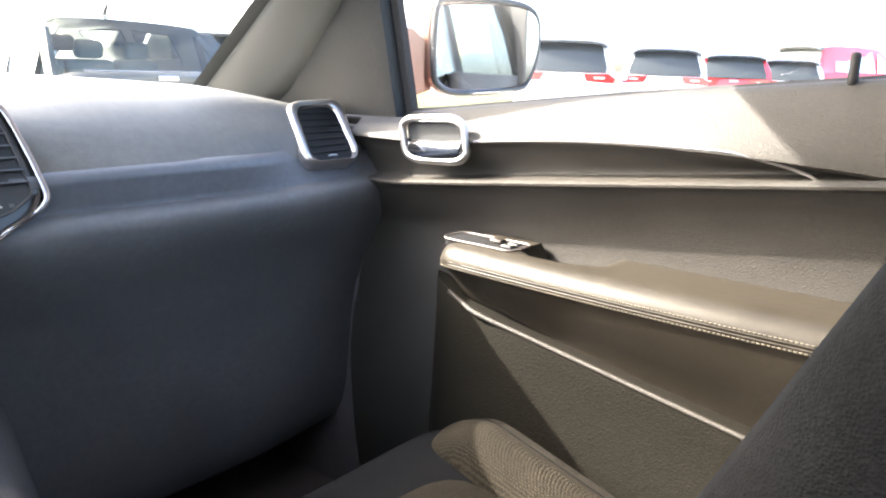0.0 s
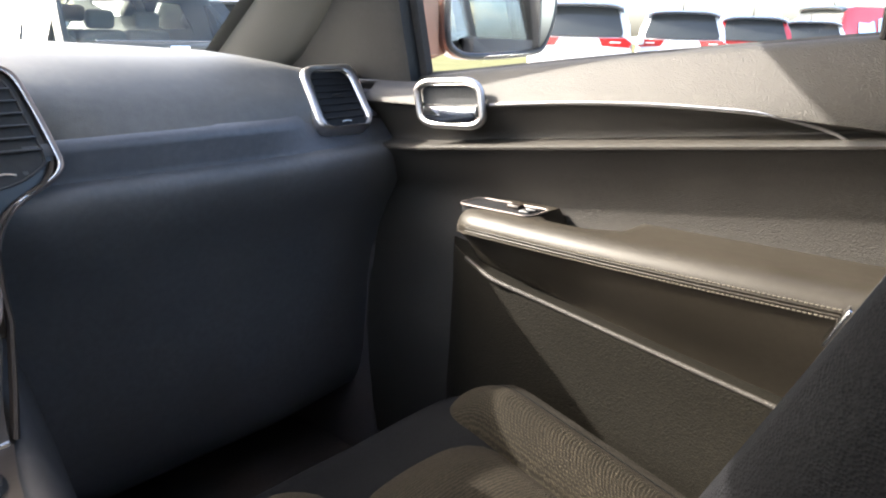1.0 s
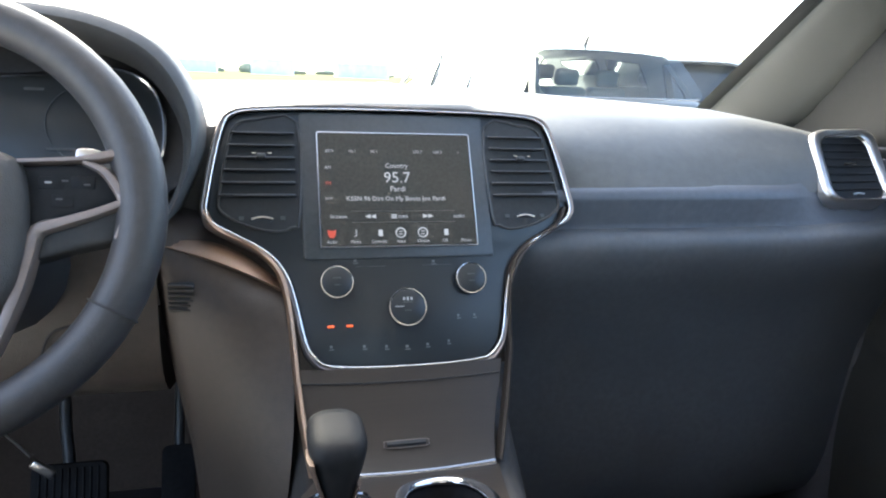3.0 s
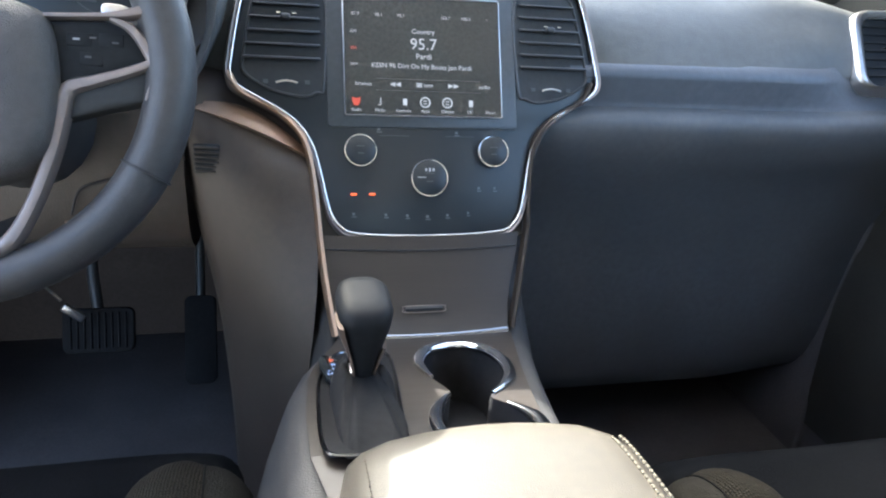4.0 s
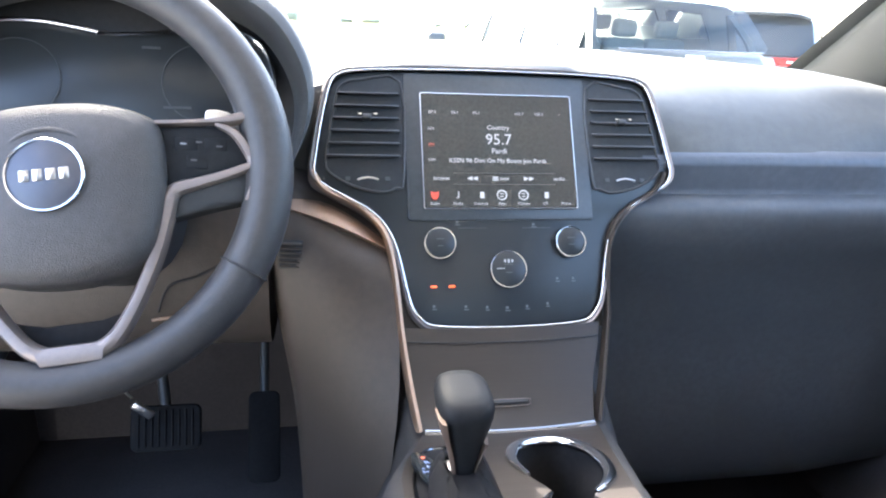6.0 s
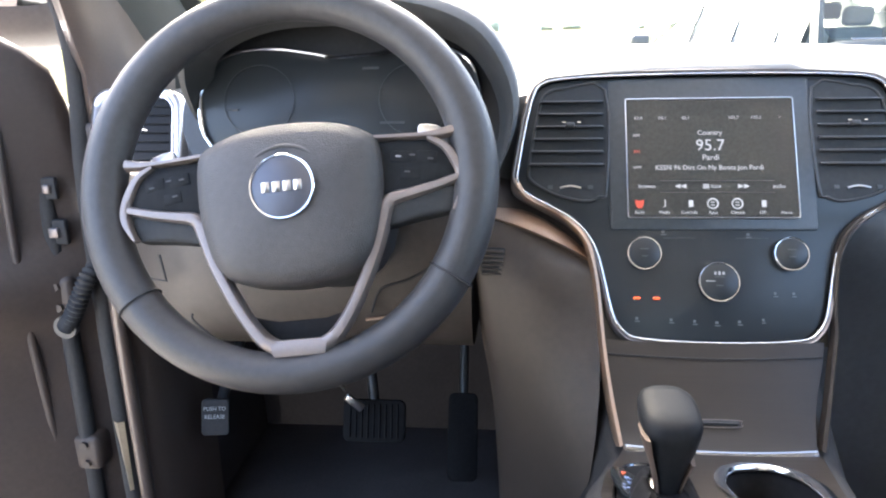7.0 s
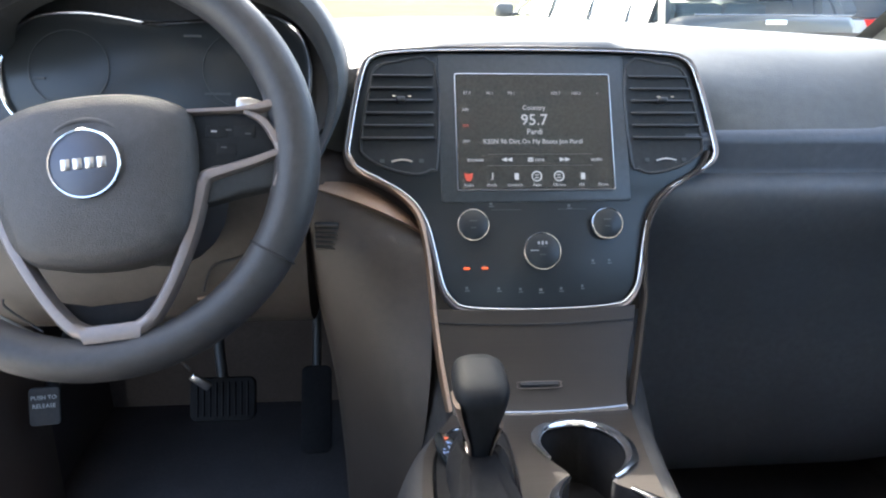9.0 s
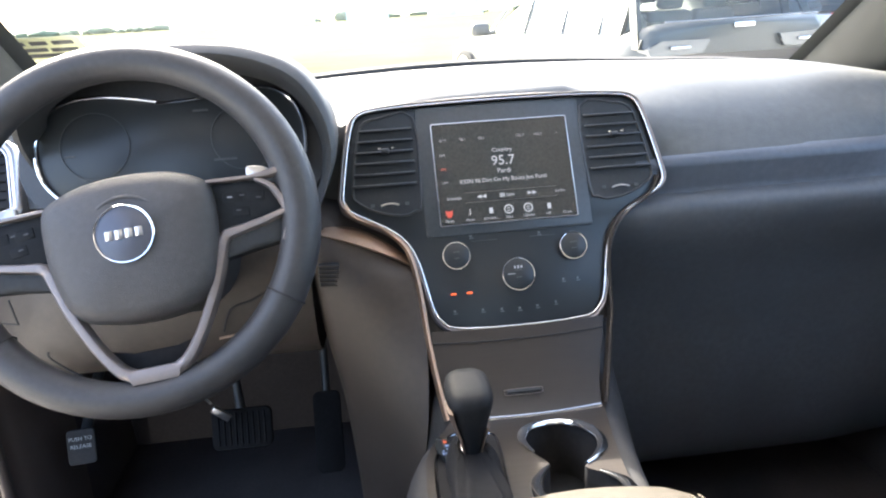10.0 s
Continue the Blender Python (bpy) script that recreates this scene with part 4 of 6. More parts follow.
def build_screen_content(SC, scr):
    put = lambda u, v: SC @ Matrix.Translation((u, v, 0))
    lettering("text", "95.7", 0.0175, put(0.0, 0.0125), "glow_white", scr)
    lettering("text", "Country", 0.0075, put(0.0, 0.0265), "glow_white", scr)
    lettering("text", "Pardi", 0.0085, put(0.0, -0.0005), "glow_white", scr)
    lettering("text", "KSSN 96 Dirt On My Boots Jon Pardi", 0.0072, put(-0.002, -0.0115), "glow_white", scr)
    for body, u in (("Radio", -0.074), ("Media", -0.049), ("Controls", -0.024), ("Apps", 0.0), ("Climate", 0.0245), ("Off", 0.049), ("Phone", 0.073)):
        lettering("text", body, 0.0045, put(u, -0.0595), "glow_white", scr)
    for body, u in (("browse", -0.066), ("tune", 0.004), ("audio", 0.067)):
        lettering("text", body, 0.0058, put(u, -0.0315), "glow_white", scr)
    for body, u in (("87.9", -0.073), ("98.1", -0.048), ("98.1", -0.024), ("103.7", 0.025), ("100.3", 0.048), (">", 0.072)):
        lettering("text", body, 0.005, put(u, 0.043), "glow_white", scr)
    lettering("text", "AM", 0.005, put(-0.0755, 0.024), "glow_white", scr)
    lettering("text", "FM", 0.005, put(-0.0755, 0.006), "glow_red", scr)
    lettering("text", "SXM", 0.004, put(-0.0755, -0.011), "glow_white", scr)
    for u in (-0.035, -0.029, 0.029, 0.035):
        bm = bmesh.new()
        s = 1 if u > 0 else -1
        vs = [bm.verts.new(put(0, 0) @ Vector(p)) for p in ((u - s * 0.003, -0.029, 0.0002), (u - s * 0.003, -0.034, 0.0002), (u + s * 0.003, -0.0315, 0.0002))]
        bm.faces.new(vs)
        part("seek_icon", bm, "glow_white", scr, smooth=0)
    for k in range(3):
        bm = bmesh.new()
        rbox(bm, (0.006, 0.0011, 0.0003), put(-0.006, -0.0298 - 0.0017 * k), 0)
        part("list_icon", bm, "glow_white", scr, smooth=0)
    bm = bmesh.new()
    plate(bm, [(p[0] - 0.074, p[1] - 0.0500) for p in ((-0.0045, 0.0042), (-0.0015, 0.0030), (0.0015, 0.0030), (0.0045, 0.0042), (0.0040, -0.0010), (0.0020, -0.0048), (-0.0020, -0.0048), (-0.0040, -0.0010))], 0.0003, SC)
    part("radio_icon", bm, "glow_red", scr, smooth=0)
    for u, kind in ((-0.049, 0), (-0.024, 1), (0.0, 2), (0.0245, 2), (0.049, 1)):
        bm = bmesh.new()
        if kind == 2:
            tube(bm, [put(u, -0.050) @ Vector((0.0052 * math.cos(a), 0.0052 * math.sin(a), 0)) for a in [math.tau * k / 20 for k in range(20)]], 0.0008, 4, True)
            rbox(bm, (0.004, 0.001, 0.0003), put(u, -0.0485), 0)
            rbox(bm, (0.004, 0.001, 0.0003), put(u, -0.0515), 0)
        elif kind == 1:
            rbox(bm, (0.0045, 0.007, 0.0003), put(u + 0.002, -0.050), 0)
        else:
            tube(bm, [put(u, -0.050) @ Vector(p) for p in ((0.001, 0.004, 0), (0.001, -0.003, 0), (-0.0015, -0.0035, 0))], 0.0006, 4)
        part("icon", bm, "glow_white", scr, smooth=0)
    for v in (-0.0255, -0.038):
        bm = bmesh.new()
        rbox(bm, (0.115, 0.0004, 0.0002), put(0.005, v), 0)
        part("divider", bm, "dim_mark", scr, smooth=0)


# ---- steering wheel ----
WHEEL = basis((-0.4030, -0.132, 1.0650), (1, 0, 0), (0, 0.43, 1)) @ pose(0.004, 0, 0, 0, 0, 6) @ Matrix.Scale(1.09, 4)


def ribbon(bm, pts, widths, height, thick=0.009):
    """A rounded satin strip in the wheel's plane, of changing width."""
    line = smooth_line([(a, b, 0) for a, b in pts], 5)
    n = len(line)
    rows = []
    for i, p in enumerate(line):
        t = (line[min(i + 1, n - 1)] - line[max(i - 1, 0)]).normalized()
        s = Vector((-t.y, t.x, 0))
        f = i / (n - 1) * (len(widths) - 1)
        k = min(int(f), len(widths) - 2)
        w = (widths[k] + (widths[k + 1] - widths[k]) * (f - k)) / 2
        rows.append([WHEEL @ (p + s * w * a + Vector((0, 0, height - thick * c))) for a, c in ((-1, 1), (-1, 0.35), (-0.6, 0.04), (0, 0), (0.6, 0.04), (1, 0.35), (1, 1))])
    grid_faces(bm, rows, True, True)
    return bm


def build_wheel():
    w = thing("steering_wheel", "black leather steering wheel with satin spokes and airbag hub", "steering wheel")
    R, off = 0.1530, Vector((-0.0055, 0, 0))
    bm = bmesh.new()
    pts = [at3(WHEEL, off.x + R * math.cos(a), R * math.sin(a)) for a in [math.tau * k / 72 for k in range(72)]]
    rr = [0.0187 + 0.0010 * math.cos(2 * math.tau * k / 72) for k in range(72)]
    tube(bm, pts, rr, 16, True)
    rim = part("rim", bm, "leather", w)
    for a in (-35, 215):
        bm = bmesh.new()
        c = off + Vector((R * math.cos(radians(a)), R * math.sin(radians(a)), 0))
        t = Vector((math.cos(radians(a)), math.sin(radians(a)), 0))
        tube(bm, [WHEEL @ (c + (t * math.cos(b) + Vector((0, 0, 1)) * math.sin(b)) * 0.0186) for b in [math.tau * k / 16 for k in range(16)]], 0.0010, 5, True)
        part("seam", bm, "rubber", rim)
    # airbag hub
    half = [(0.0, 0.0445), (0.036, 0.0415), (0.062, 0.032), (0.0735, 0.019), (0.0745, -0.016), (0.0685, -0.048), (0.059, -0.070), (0.040, -0.082), (0.0, -0.087)]
    line = smooth_line([(u, v, 0) for u, v in mirrored_line(half)], 4, True)
    bm = bmesh.new()
    plate(bm, [(p.x, p.y) for p in line], 0.045, WHEEL @ Matrix.Translation((0, 0, 0.024)), 0.014, 0.007)
    h = part("airbag_cover", bm, "hub", w, "grained black airbag cover")
    B = WHEEL @ Matrix.Translation((0.0, -0.0115, 0.0295))
    bm = bmesh.new()
    plate(bm, disc(0.0245, 40), 0.006, B @ Matrix.Translation((0, 0, 0.003)), 0.001)
    bd = part("badge", bm, "badge", h, "round blue-grey badge with a chrome ring")
    bm = bmesh.new()
    tube(bm, [B @ Vector((p[0], p[1], 0.003)) for p in disc(0.0245, 48)], 0.0012, 6, True)
    part("badge_ring", bm, "chrome", bd)
    for u in (-0.0125, -0.0042, 0.0042, 0.0125):
        bm = bmesh.new()
        rbox(bm, (0.0064, 0.0080, 0.0012), B @ Matrix.Translation((u, 0.0, 0.0034)), 0.0005, 1)
        part("badge_bar", bm, "satin", bd, "plain raised pale bar")
    bm = bmesh.new()
    tube(bm, [B @ Vector((p[0], p[1], -0.0035)) for p in disc(0.033, 40)], 0.0022, 8, True)
    part("badge_recess", bm, "hub", h)
    for sx in (-1, 1):
        m = lambda pts: [(sx * a, b) for a, b in pts]
        bm = bmesh.new()
        ribbon(bm, m([(0.070, 0.0250), (0.090, 0.0238), (0.108, 0.0230), (0.122, 0.0232), (0.1345, 0.0250)]), (0.0042, 0.0042, 0.0045, 0.0070, 0.0090), 0.0135)
        part("spoke_trim", bm, "spoke", w, "satin upper spoke trim with a flared end")
        bm = bmesh.new()
        ribbon(bm, m([(0.112, 0.0205), (0.124, 0.0135), (0.1315, 0.0020), (0.1365, -0.0120), (0.1355, -0.0240), (0.1280, -0.0385)]), (0.0035, 0.0070, 0.0085, 0.0090, 0.0075, 0.0025), 0.0125)
        part("spoke_trim", bm, "spoke", w, "curved satin outer spoke trim")
        bm = bmesh.new()
        ribbon(bm, m([(0.1360, -0.0120), (0.1160, -0.0175), (0.0960, -0.0215), (0.0780, -0.0260), (0.0715, -0.0420), (0.0640, -0.0640), (0.0540, -0.0860), (0.0420, -0.1080), (0.0290, -0.1255), (0.0165, -0.1335)]), (0.0070, 0.0080, 0.0090, 0.0120, 0.0112, 0.0106, 0.0102, 0.0102, 0.0114, 0.0126), 0.0120, 0.012)
        part("lower_spoke", bm, "spoke", w, "satin spoke sweeping down to the rim")
        bm = bmesh.new()
        plate(bm, m([(0.066, 0.0225), (0.112, 0.0200), (0.1240, 0.0130), (0.1310, 0.0020), (0.1350, -0.0110), (0.098, -0.0200), (0.066, -0.0270)]), 0.022, WHEEL @ Matrix.Translation((0, 0, 0.008)), 0.002, 0.002)
        sp = part("button_pod", bm, "knob", w)
        for u, v, kw in ((0.090, 0.0075, 0.017), (0.1105, 0.0055, 0.016), (0.096, -0.0065, 0.015)):
            bm = bmesh.new()
            rbox(bm, (kw, 0.0095, 0.0016), WHEEL @ Matrix.Translation((sx * u, v, 0.0092)) @ pose(0, 0, 0, 0, 0, -8 * sx), 0.0007, 2)
            part("key", bm, "knob", sp)
        for u, v in ((0.088, 0.008), (0.099, 0.008), (0.113, 0.0035), (0.094, -0.005)):
            bm = bmesh.new()
            rbox(bm, (0.0045, 0.0014, 0.0008), WHEEL @ Matrix.Translation((sx * u, v, 0.0101)) @ pose(0, 0, 0, 0, 0, -8 * sx), 0.0003, 1)
            part("button_mark", bm, "label_white" if (u, sx) == (0.088, 1) else "dim_mark", sp, smooth=0)
        bm = bmesh.new()
        plate(bm, m([(0.070, -0.0280), (0.098, -0.0220), (0.1350, -0.0130), (0.1345, -0.0260), (0.1270, -0.0385), (0.100, -0.0415), (0.068, -0.0470)]), 0.018, WHEEL @ Matrix.Translation((0, 0, 0.0055)), 0.004, 0.001)
        part("lower_pod", bm, "vent", w)
        # shift paddle
        bm = bmesh.new()
        plate(bm, [(sx * p.x, p.y) for p in smooth_line([(0.103, 0.022, 0), (0.103, 0.036, 0), (0.108, 0.0385, 0), (0.119, 0.036, 0), (0.126, 0.030, 0), (0.130, 0.020, 0)], 3)], 0.005, WHEEL @ Matrix.Translation((0, 0, -0.010)), 0.0015)
        part("shift_paddle", bm, "satin", w)
    bm = bmesh.new()
    rows = []
    for u in (-0.0205, -0.0185, -0.009, 0, 0.009, 0.0185, 0.0205):
        rows.append([at3(WHEEL, u * k, v, c) for v, c, k in ((-0.1405, 0.004, 0.95), (-0.1395, 0.0115, 0.98), (-0.1335, 0.0130, 1.05), (-0.1275, 0.0110, 1.12), (-0.1265, 0.004, 1.12), (-0.132, 0.0, 1.0))])
    grid_faces(bm, rows, True, True)
    part("lower_bridge", bm, "spoke", w, "satin silver lower bridge")
    bm = bmesh.new()
    plate(bm, [(-0.043, -0.106), (-0.020, -0.112), (0.020, -0.112), (0.043, -0.106), (0.036, -0.120), (0.026, -0.130), (-0.026, -0.130), (-0.036, -0.120)], 0.012, WHEEL @ Matrix.Translation((0, 0, -0.002)), 0.003)
    part("spoke_infill", bm, "boot", w)
    # column
    bm = bmesh.new()
    ax = [at3(WHEEL, 0, -0.01, c) for c in (-0.03, -0.06, -0.12, -0.19)]
    tube(bm, ax, [0.045, 0.060, 0.068, 0.072], 20)
    part("column_shroud", bm, "satin_black", w)
    return w


def build_cluster():
    cl = thing("instrument_cluster", "dark instrument cluster under a curved hood", "instrument cluster")
    cx = -0.397
    bm = bmesh.new()
    prof = [(-0.176, 1.040), (-0.200, 1.09), (-0.206, 1.13), (-0.196, 1.165), (-0.172, 1.198), (-0.135, 1.219), (-0.08, 1.232), (0, 1.235)]
    full = prof + [(-a, b) for a, b in reversed(prof[:-1])]
    full = [(a * (0.84 if a < 0 else 0.955), b) for a, b in full]
    line = smooth_line([(cx + a, 0, b) for a, b in full], 4)
    rows = []
    for y, s, dz in ((0.26, 0.92, -0.055), (0.16, 0.97, -0.022), (0.06, 1.0, -0.004), (-0.01, 1.0, 0.0), (-0.028, 0.99, -0.002), (-0.034, 0.97, -0.008), (-0.028, 0.945, -0.014), (0.03, 0.90, -0.022)):
        rows.append([(cx + (p.x - cx) * s, y + 0.35 * (p.z - 1.16) * (y < 0.1) + 0.13 * max(0.0, (cx - p.x) / 0.175) * max(0.0, (1.20 - p.z) / 0.11) * (y < 0.1), 1.09 + (p.z - 1.09) * s + dz) for p in line])
    grid_faces(bm, rows)
    # vinyl darker than the pad's, as the hood's side lies in shadow
    part("hood", bm, "hood", cl, "grained hood with its shade put into a darker vinyl")
    bm = bmesh.new()
    C = basis((cx, 0.055, 1.13), (1, 0, 0), (0, 0.35, 1))
    back = [(-0.185, -0.06), (-0.186, 0.02), (-0.160, 0.070), (-0.10, 0.090), (0.10, 0.090), (0.160, 0.070), (0.186, 0.02), (0.185, -0.06), (0.10, -0.10), (-0.10, -0.10)]
    rim = smooth_line([(a * 0.95, b, 0) for a, b in back], 4, True)
    plate(bm, [(p.x, p.y) for p in rim], 0.01, C @ Matrix.Translation((0, 0, -0.010)))
    part("surround", bm, "satin_black", cl)
    bm = bmesh.new()
    face = [(-0.150, -0.050), (-0.157, -0.005), (-0.146, 0.026), (-0.118, 0.044), (-0.075, 0.048), (-0.035, 0.043), (0.0, 0.037), (0.040, 0.040), (0.078, 0.047), (0.118, 0.047), (0.147, 0.027), (0.157, -0.008), (0.150, -0.050), (0.11, -0.080), (0, -0.090), (-0.11, -0.080)]
    line = smooth_line([(a, b, 0) for a, b in face], 4, True)
    plate(bm, [(p.x, p.y) for p in line], 0.02, C, 0.002)
    part("dial_face", bm, "gloss", cl)
    bm = bmesh.new()
    tube(bm, [at3(C, p.x, p.y, 0.003) for p in line], 0.0022, 6, True)
    part("chrome_ring", bm, "chrome", cl, "thin chrome ring")
    # extra chrome strip added as the glint on the ring's upper edge
    bm = bmesh.new()
    tube(bm, [at3(C, a, b, 0.006) for a, b in ((-0.015, 0.0355), (0.030, 0.0375), (0.055, 0.0395), (0.078, 0.0455))], 0.0018, 6)
    part("lit_ring_strip", bm, "chrome", cl)
    for u in (-0.09, 0.085):
        bm = bmesh.new()
        tube(bm, [at3(C, u + p[0], -0.010 + p[1], 0.0015) for p in disc(0.040, 48)], 0.0005, 4, True)
        part("gauge_ring", bm, "dim_mark", cl)
    for u, v, ww in ((-0.12, -0.02, 0.020), (0.06, -0.036, 0.045), (0.035, 0.025, 0.03)):
        bm = bmesh.new()
        rbox(bm, (ww * 0.6, 0.0025, 0.0006), C @ Matrix.Translation((u, v, 0.0012)), 0)
        part("readout", bm, "dim_mark", cl, smooth=0)


def side_vent(sx):
    """Framed outlet at the end of the dashboard."""
    v = thing("side_air_vent", "satin-framed air vent at the end of the dashboard", "air vent", "side air vents")
    S = basis((sx * 0.653, 0.0795, 1.0835), (1, sx * 0.12, 0), (0, 0.85, 1))
    outer = quad_line((-0.050, 0.063), (0.079, 0.066), (0.045, -0.058), (-0.080, -0.056), 0.21)
    inner = quad_line((-0.035, 0.052), (0.056, 0.053), (0.036, -0.052), (-0.064, -0.052), 0.20)
    lo = [Vector((sx * a, b, 0)) for a, b in outer]
    li = [Vector((sx * a, b, 0)) for a, b in inner]
    bm = bmesh.new()
    ring = []
    for p, q in zip(lo, li):
        d = (p - q).normalized()
        ring.append([at3(S, *(p + d * 0.001).xy, -0.030), at3(S, *p.xy, -0.004), at3(S, *(p - d * 0.0015).xy, 0.0), at3(S, *p.lerp(q, 0.4).xy, 0.003), at3(S, *p.lerp(q, 0.85).xy, 0.001), at3(S, *q.xy, -0.003), at3(S, *(q - d * 0.001).xy, -0.006)])
    ring.append(ring[0])
    grid_faces(bm, ring)
    fr = part("frame", bm, "satin", v, "satin silver frame")
    bm = bmesh.new()
    tube(bm, [at3(S, *p.xy, -0.002) for p in li], 0.0011, 6, True)
    part("chrome_lip", bm, "chrome", fr)
    bm = bmesh.new()
    plate(bm, [p.xy.to_tuple() for p in li], 0.002, S @ Matrix.Translation((0, 0, -0.0045)))
    part("cavity", bm, "slat", v)
    for i in range(7):
        b = 0.040 - 0.0125 * i
        c = 0.0105 + 0.23 * (b - 0.052)
        bm = bmesh.new()
        rbox(bm, (0.084, 0.0026, 0.003), S @ Matrix.Translation((sx * c, b, -0.0040)) @ pose(0, 0, 0, 12), 0.0008, 1)
        part("slat", bm, "slat", v)
    bm = bmesh.new()
    tube(bm, [at3(S, sx * (a - 0.004), 0.004 + 0.002 * math.cos(a * 120), -0.001) for a in (-0.012, -0.006, 0, 0.006, 0.012)], 0.0013, 5)
    part("tab", bm, "chrome", v)
    bm = bmesh.new()
    tube(bm, [at3(S, sx * (a - 0.012), -0.043 + 0.002 * math.cos(a * 120), -0.004) for a in (-0.010, 0, 0.010)], 0.0014, 5)
    part("thumbwheel", bm, "satin", v)


# ---- centre console ----
def con_z(y):
    return 0.812 + 0.25 * (-0.14 - y)


def build_console():
    co = thing("centre_console", "grey brushed centre console with bronze edge trim", "console")
    # upright panel below the controls
    bm = bmesh.new()
    rows = []
    for z, y, xl, xr in ((0.889, -0.060, -0.113, 0.100), (0.87, -0.076, -0.112, 0.094), (0.85, -0.093, -0.109, 0.085), (0.83, -0.112, -0.106, 0.078), (0.818, -0.128, -0.103, 0.074), (0.812, -0.139, -0.102, 0.073)):
        rows.append([(xl + (xr - xl) * k / 8, y - 0.008 * (1 - (k / 4 - 1) ** 2), z) for k in range(9)])
    grid_faces(bm, rows)
    part("front_panel", bm, "brushed", co, "brushed grey panel")
    bm = bmesh.new()
    tube(bm, [(-0.033, -0.120, 0.832), (0.005, -0.120, 0.832)], 0.0028, 6)
    part("slot", bm, "satin_black", co)
    bm = bmesh.new()
    tube(bm, smooth_line([(-0.0355, -0.121, 0.832), (-0.033, -0.1205, 0.8348), (0.005, -0.1205, 0.8348), (0.0075, -0.121, 0.832), (0.005, -0.1235, 0.8295), (-0.033, -0.1235, 0.8295)], 3, True), 0.00045, 5, True)
    part("slot_edge", bm, "spoke", co)
    bm = bmesh.new()
    rows = [[(x, -0.136 - 0.008 * (1 - ((x + 0.011) / 0.09) ** 2) + dy, 0.813 + dz) for dy, dz in ((0.003, 0.0), (0.001, 0.0022), (-0.0020, 0.0012), (-0.0040, -0.0010), (-0.0030, -0.0030))] for x in [-0.100 + 0.172 * k / 10 for k in range(11)]]
    grid_faces(bm, rows, True, True)
    part("chrome_strip", bm, "dark_chrome", co, "polished dark chrome strip")
    bm = bmesh.new()
    tube(bm, [(-0.111 + 0.207 * k / 8, -0.0705 - 0.0085 * (1 - (k / 4 - 1) ** 2), 0.878) for k in range(9)], 0.0008, 5)
    part("panel_seam", bm, "rubber", co)
    # top panel
    left = [(-0.102, -0.136), (-0.112, -0.165), (-0.128, -0.205), (-0.137, -0.241), (-0.142, -0.309), (-0.142, -0.373), (-0.132, -0.418), (-0.115, -0.45)]
    right = [(0.075, -0.139), (0.067, -0.170), (0.057, -0.210), (0.048, -0.246), (0.036, -0.300), (0.027, -0.346), (0.020, -0.400), (0.010, -0.45)]
    hole = smooth_line([(a, b, con_z(b)) for a, b in CUP_LINE], 3, True)
    bm = bmesh.new()
    edges = []
    for loop in ([Vector((a, b, con_z(max(b, -0.365)))) for a, b in left + right[::-1]], hole):
        vs = [bm.verts.new(p) for p in loop]
        edges += [bm.edges.new((vs[k], vs[(k + 1) % len(vs)])) for k in range(len(vs))]
    bmesh.ops.triangle_fill(bm, use_beauty=True, use_dissolve=False, edges=edges, normal=(0, 0.24, 0.97))
    part("top_panel", bm, "brushed", co, "brushed grey top panel", smooth=0)
    build_cups(co, hole)
    # side walls
    for sx, pts in ((-1, left), (1, right)):
        bm = bmesh.new()
        rows = []
        run = pts if sx > 0 else pts[:-2] + [(-0.146, -0.42), (-0.148, -0.50)]
        for x, y in [(pts[0][0] - (0.004 if sx < 0 else -0.02), 0.05)] + run + [(run[-1][0], -0.95)]:
            z = con_z(max(y, -0.46 if sx > 0 else -0.37)) if y < -0.1 else 0.90
            d = 0.03 if sx > 0 else 0.022
            rows.append(smooth_line([(x - sx * (0.03 if y < -0.40 else 0.001), y, z - 0.006), (x, y, z - 0.0065), (x + sx * d * 0.5, y, z - 0.012), (x + sx * d, y, z - 0.04), (x + sx * (d + 0.022), y, z - 0.12), (x + sx * (d + 0.045), y, z - 0.25), (x + sx * (d + 0.07), y, 0.38)], 2))
        grid_faces(bm, rows)
        part("side_wall", bm, "console_side", co)
    # bronze trim running down both sides from the control panel
    for sx in (-1, 1):
        bm = bmesh.new()
        line = [(0.203, 0.020, 1.040), (0.190, 0.010, 1.022), (0.157, 0.003, 1.006), (0.136, -0.007, 0.990), (0.1255, -0.016, 0.972), (0.1195, -0.032, 0.942), (0.1165, -0.047, 0.912), (0.1145, -0.066, 0.885), (0.110, -0.098, 0.848), (0.104, -0.130, 0.814)]
        rows = []
        for p in smooth_line(line, 4):
            x, y, z = p
            k = 1 if sx < 0 else 0.96
            if sx > 0 and z < 0.90:
                x -= 0.022 * (0.90 - z) / 0.086
            rows.append([(sx * k * (x + a), y + b, z + c) for a, b, c in ((-0.003, 0.004, -0.002), (-0.002, -0.005, 0.0), (0.001, -0.0065, -0.001), (0.004, -0.002, -0.003), (0.005, 0.02, -0.003))])
        grid_faces(bm, rows, False)
        part("edge_trim", bm, "copper" if sx < 0 else "brushed", co, "satin bronze edge trim" if sx < 0 else "dark grey-brown edge trim")
    return co


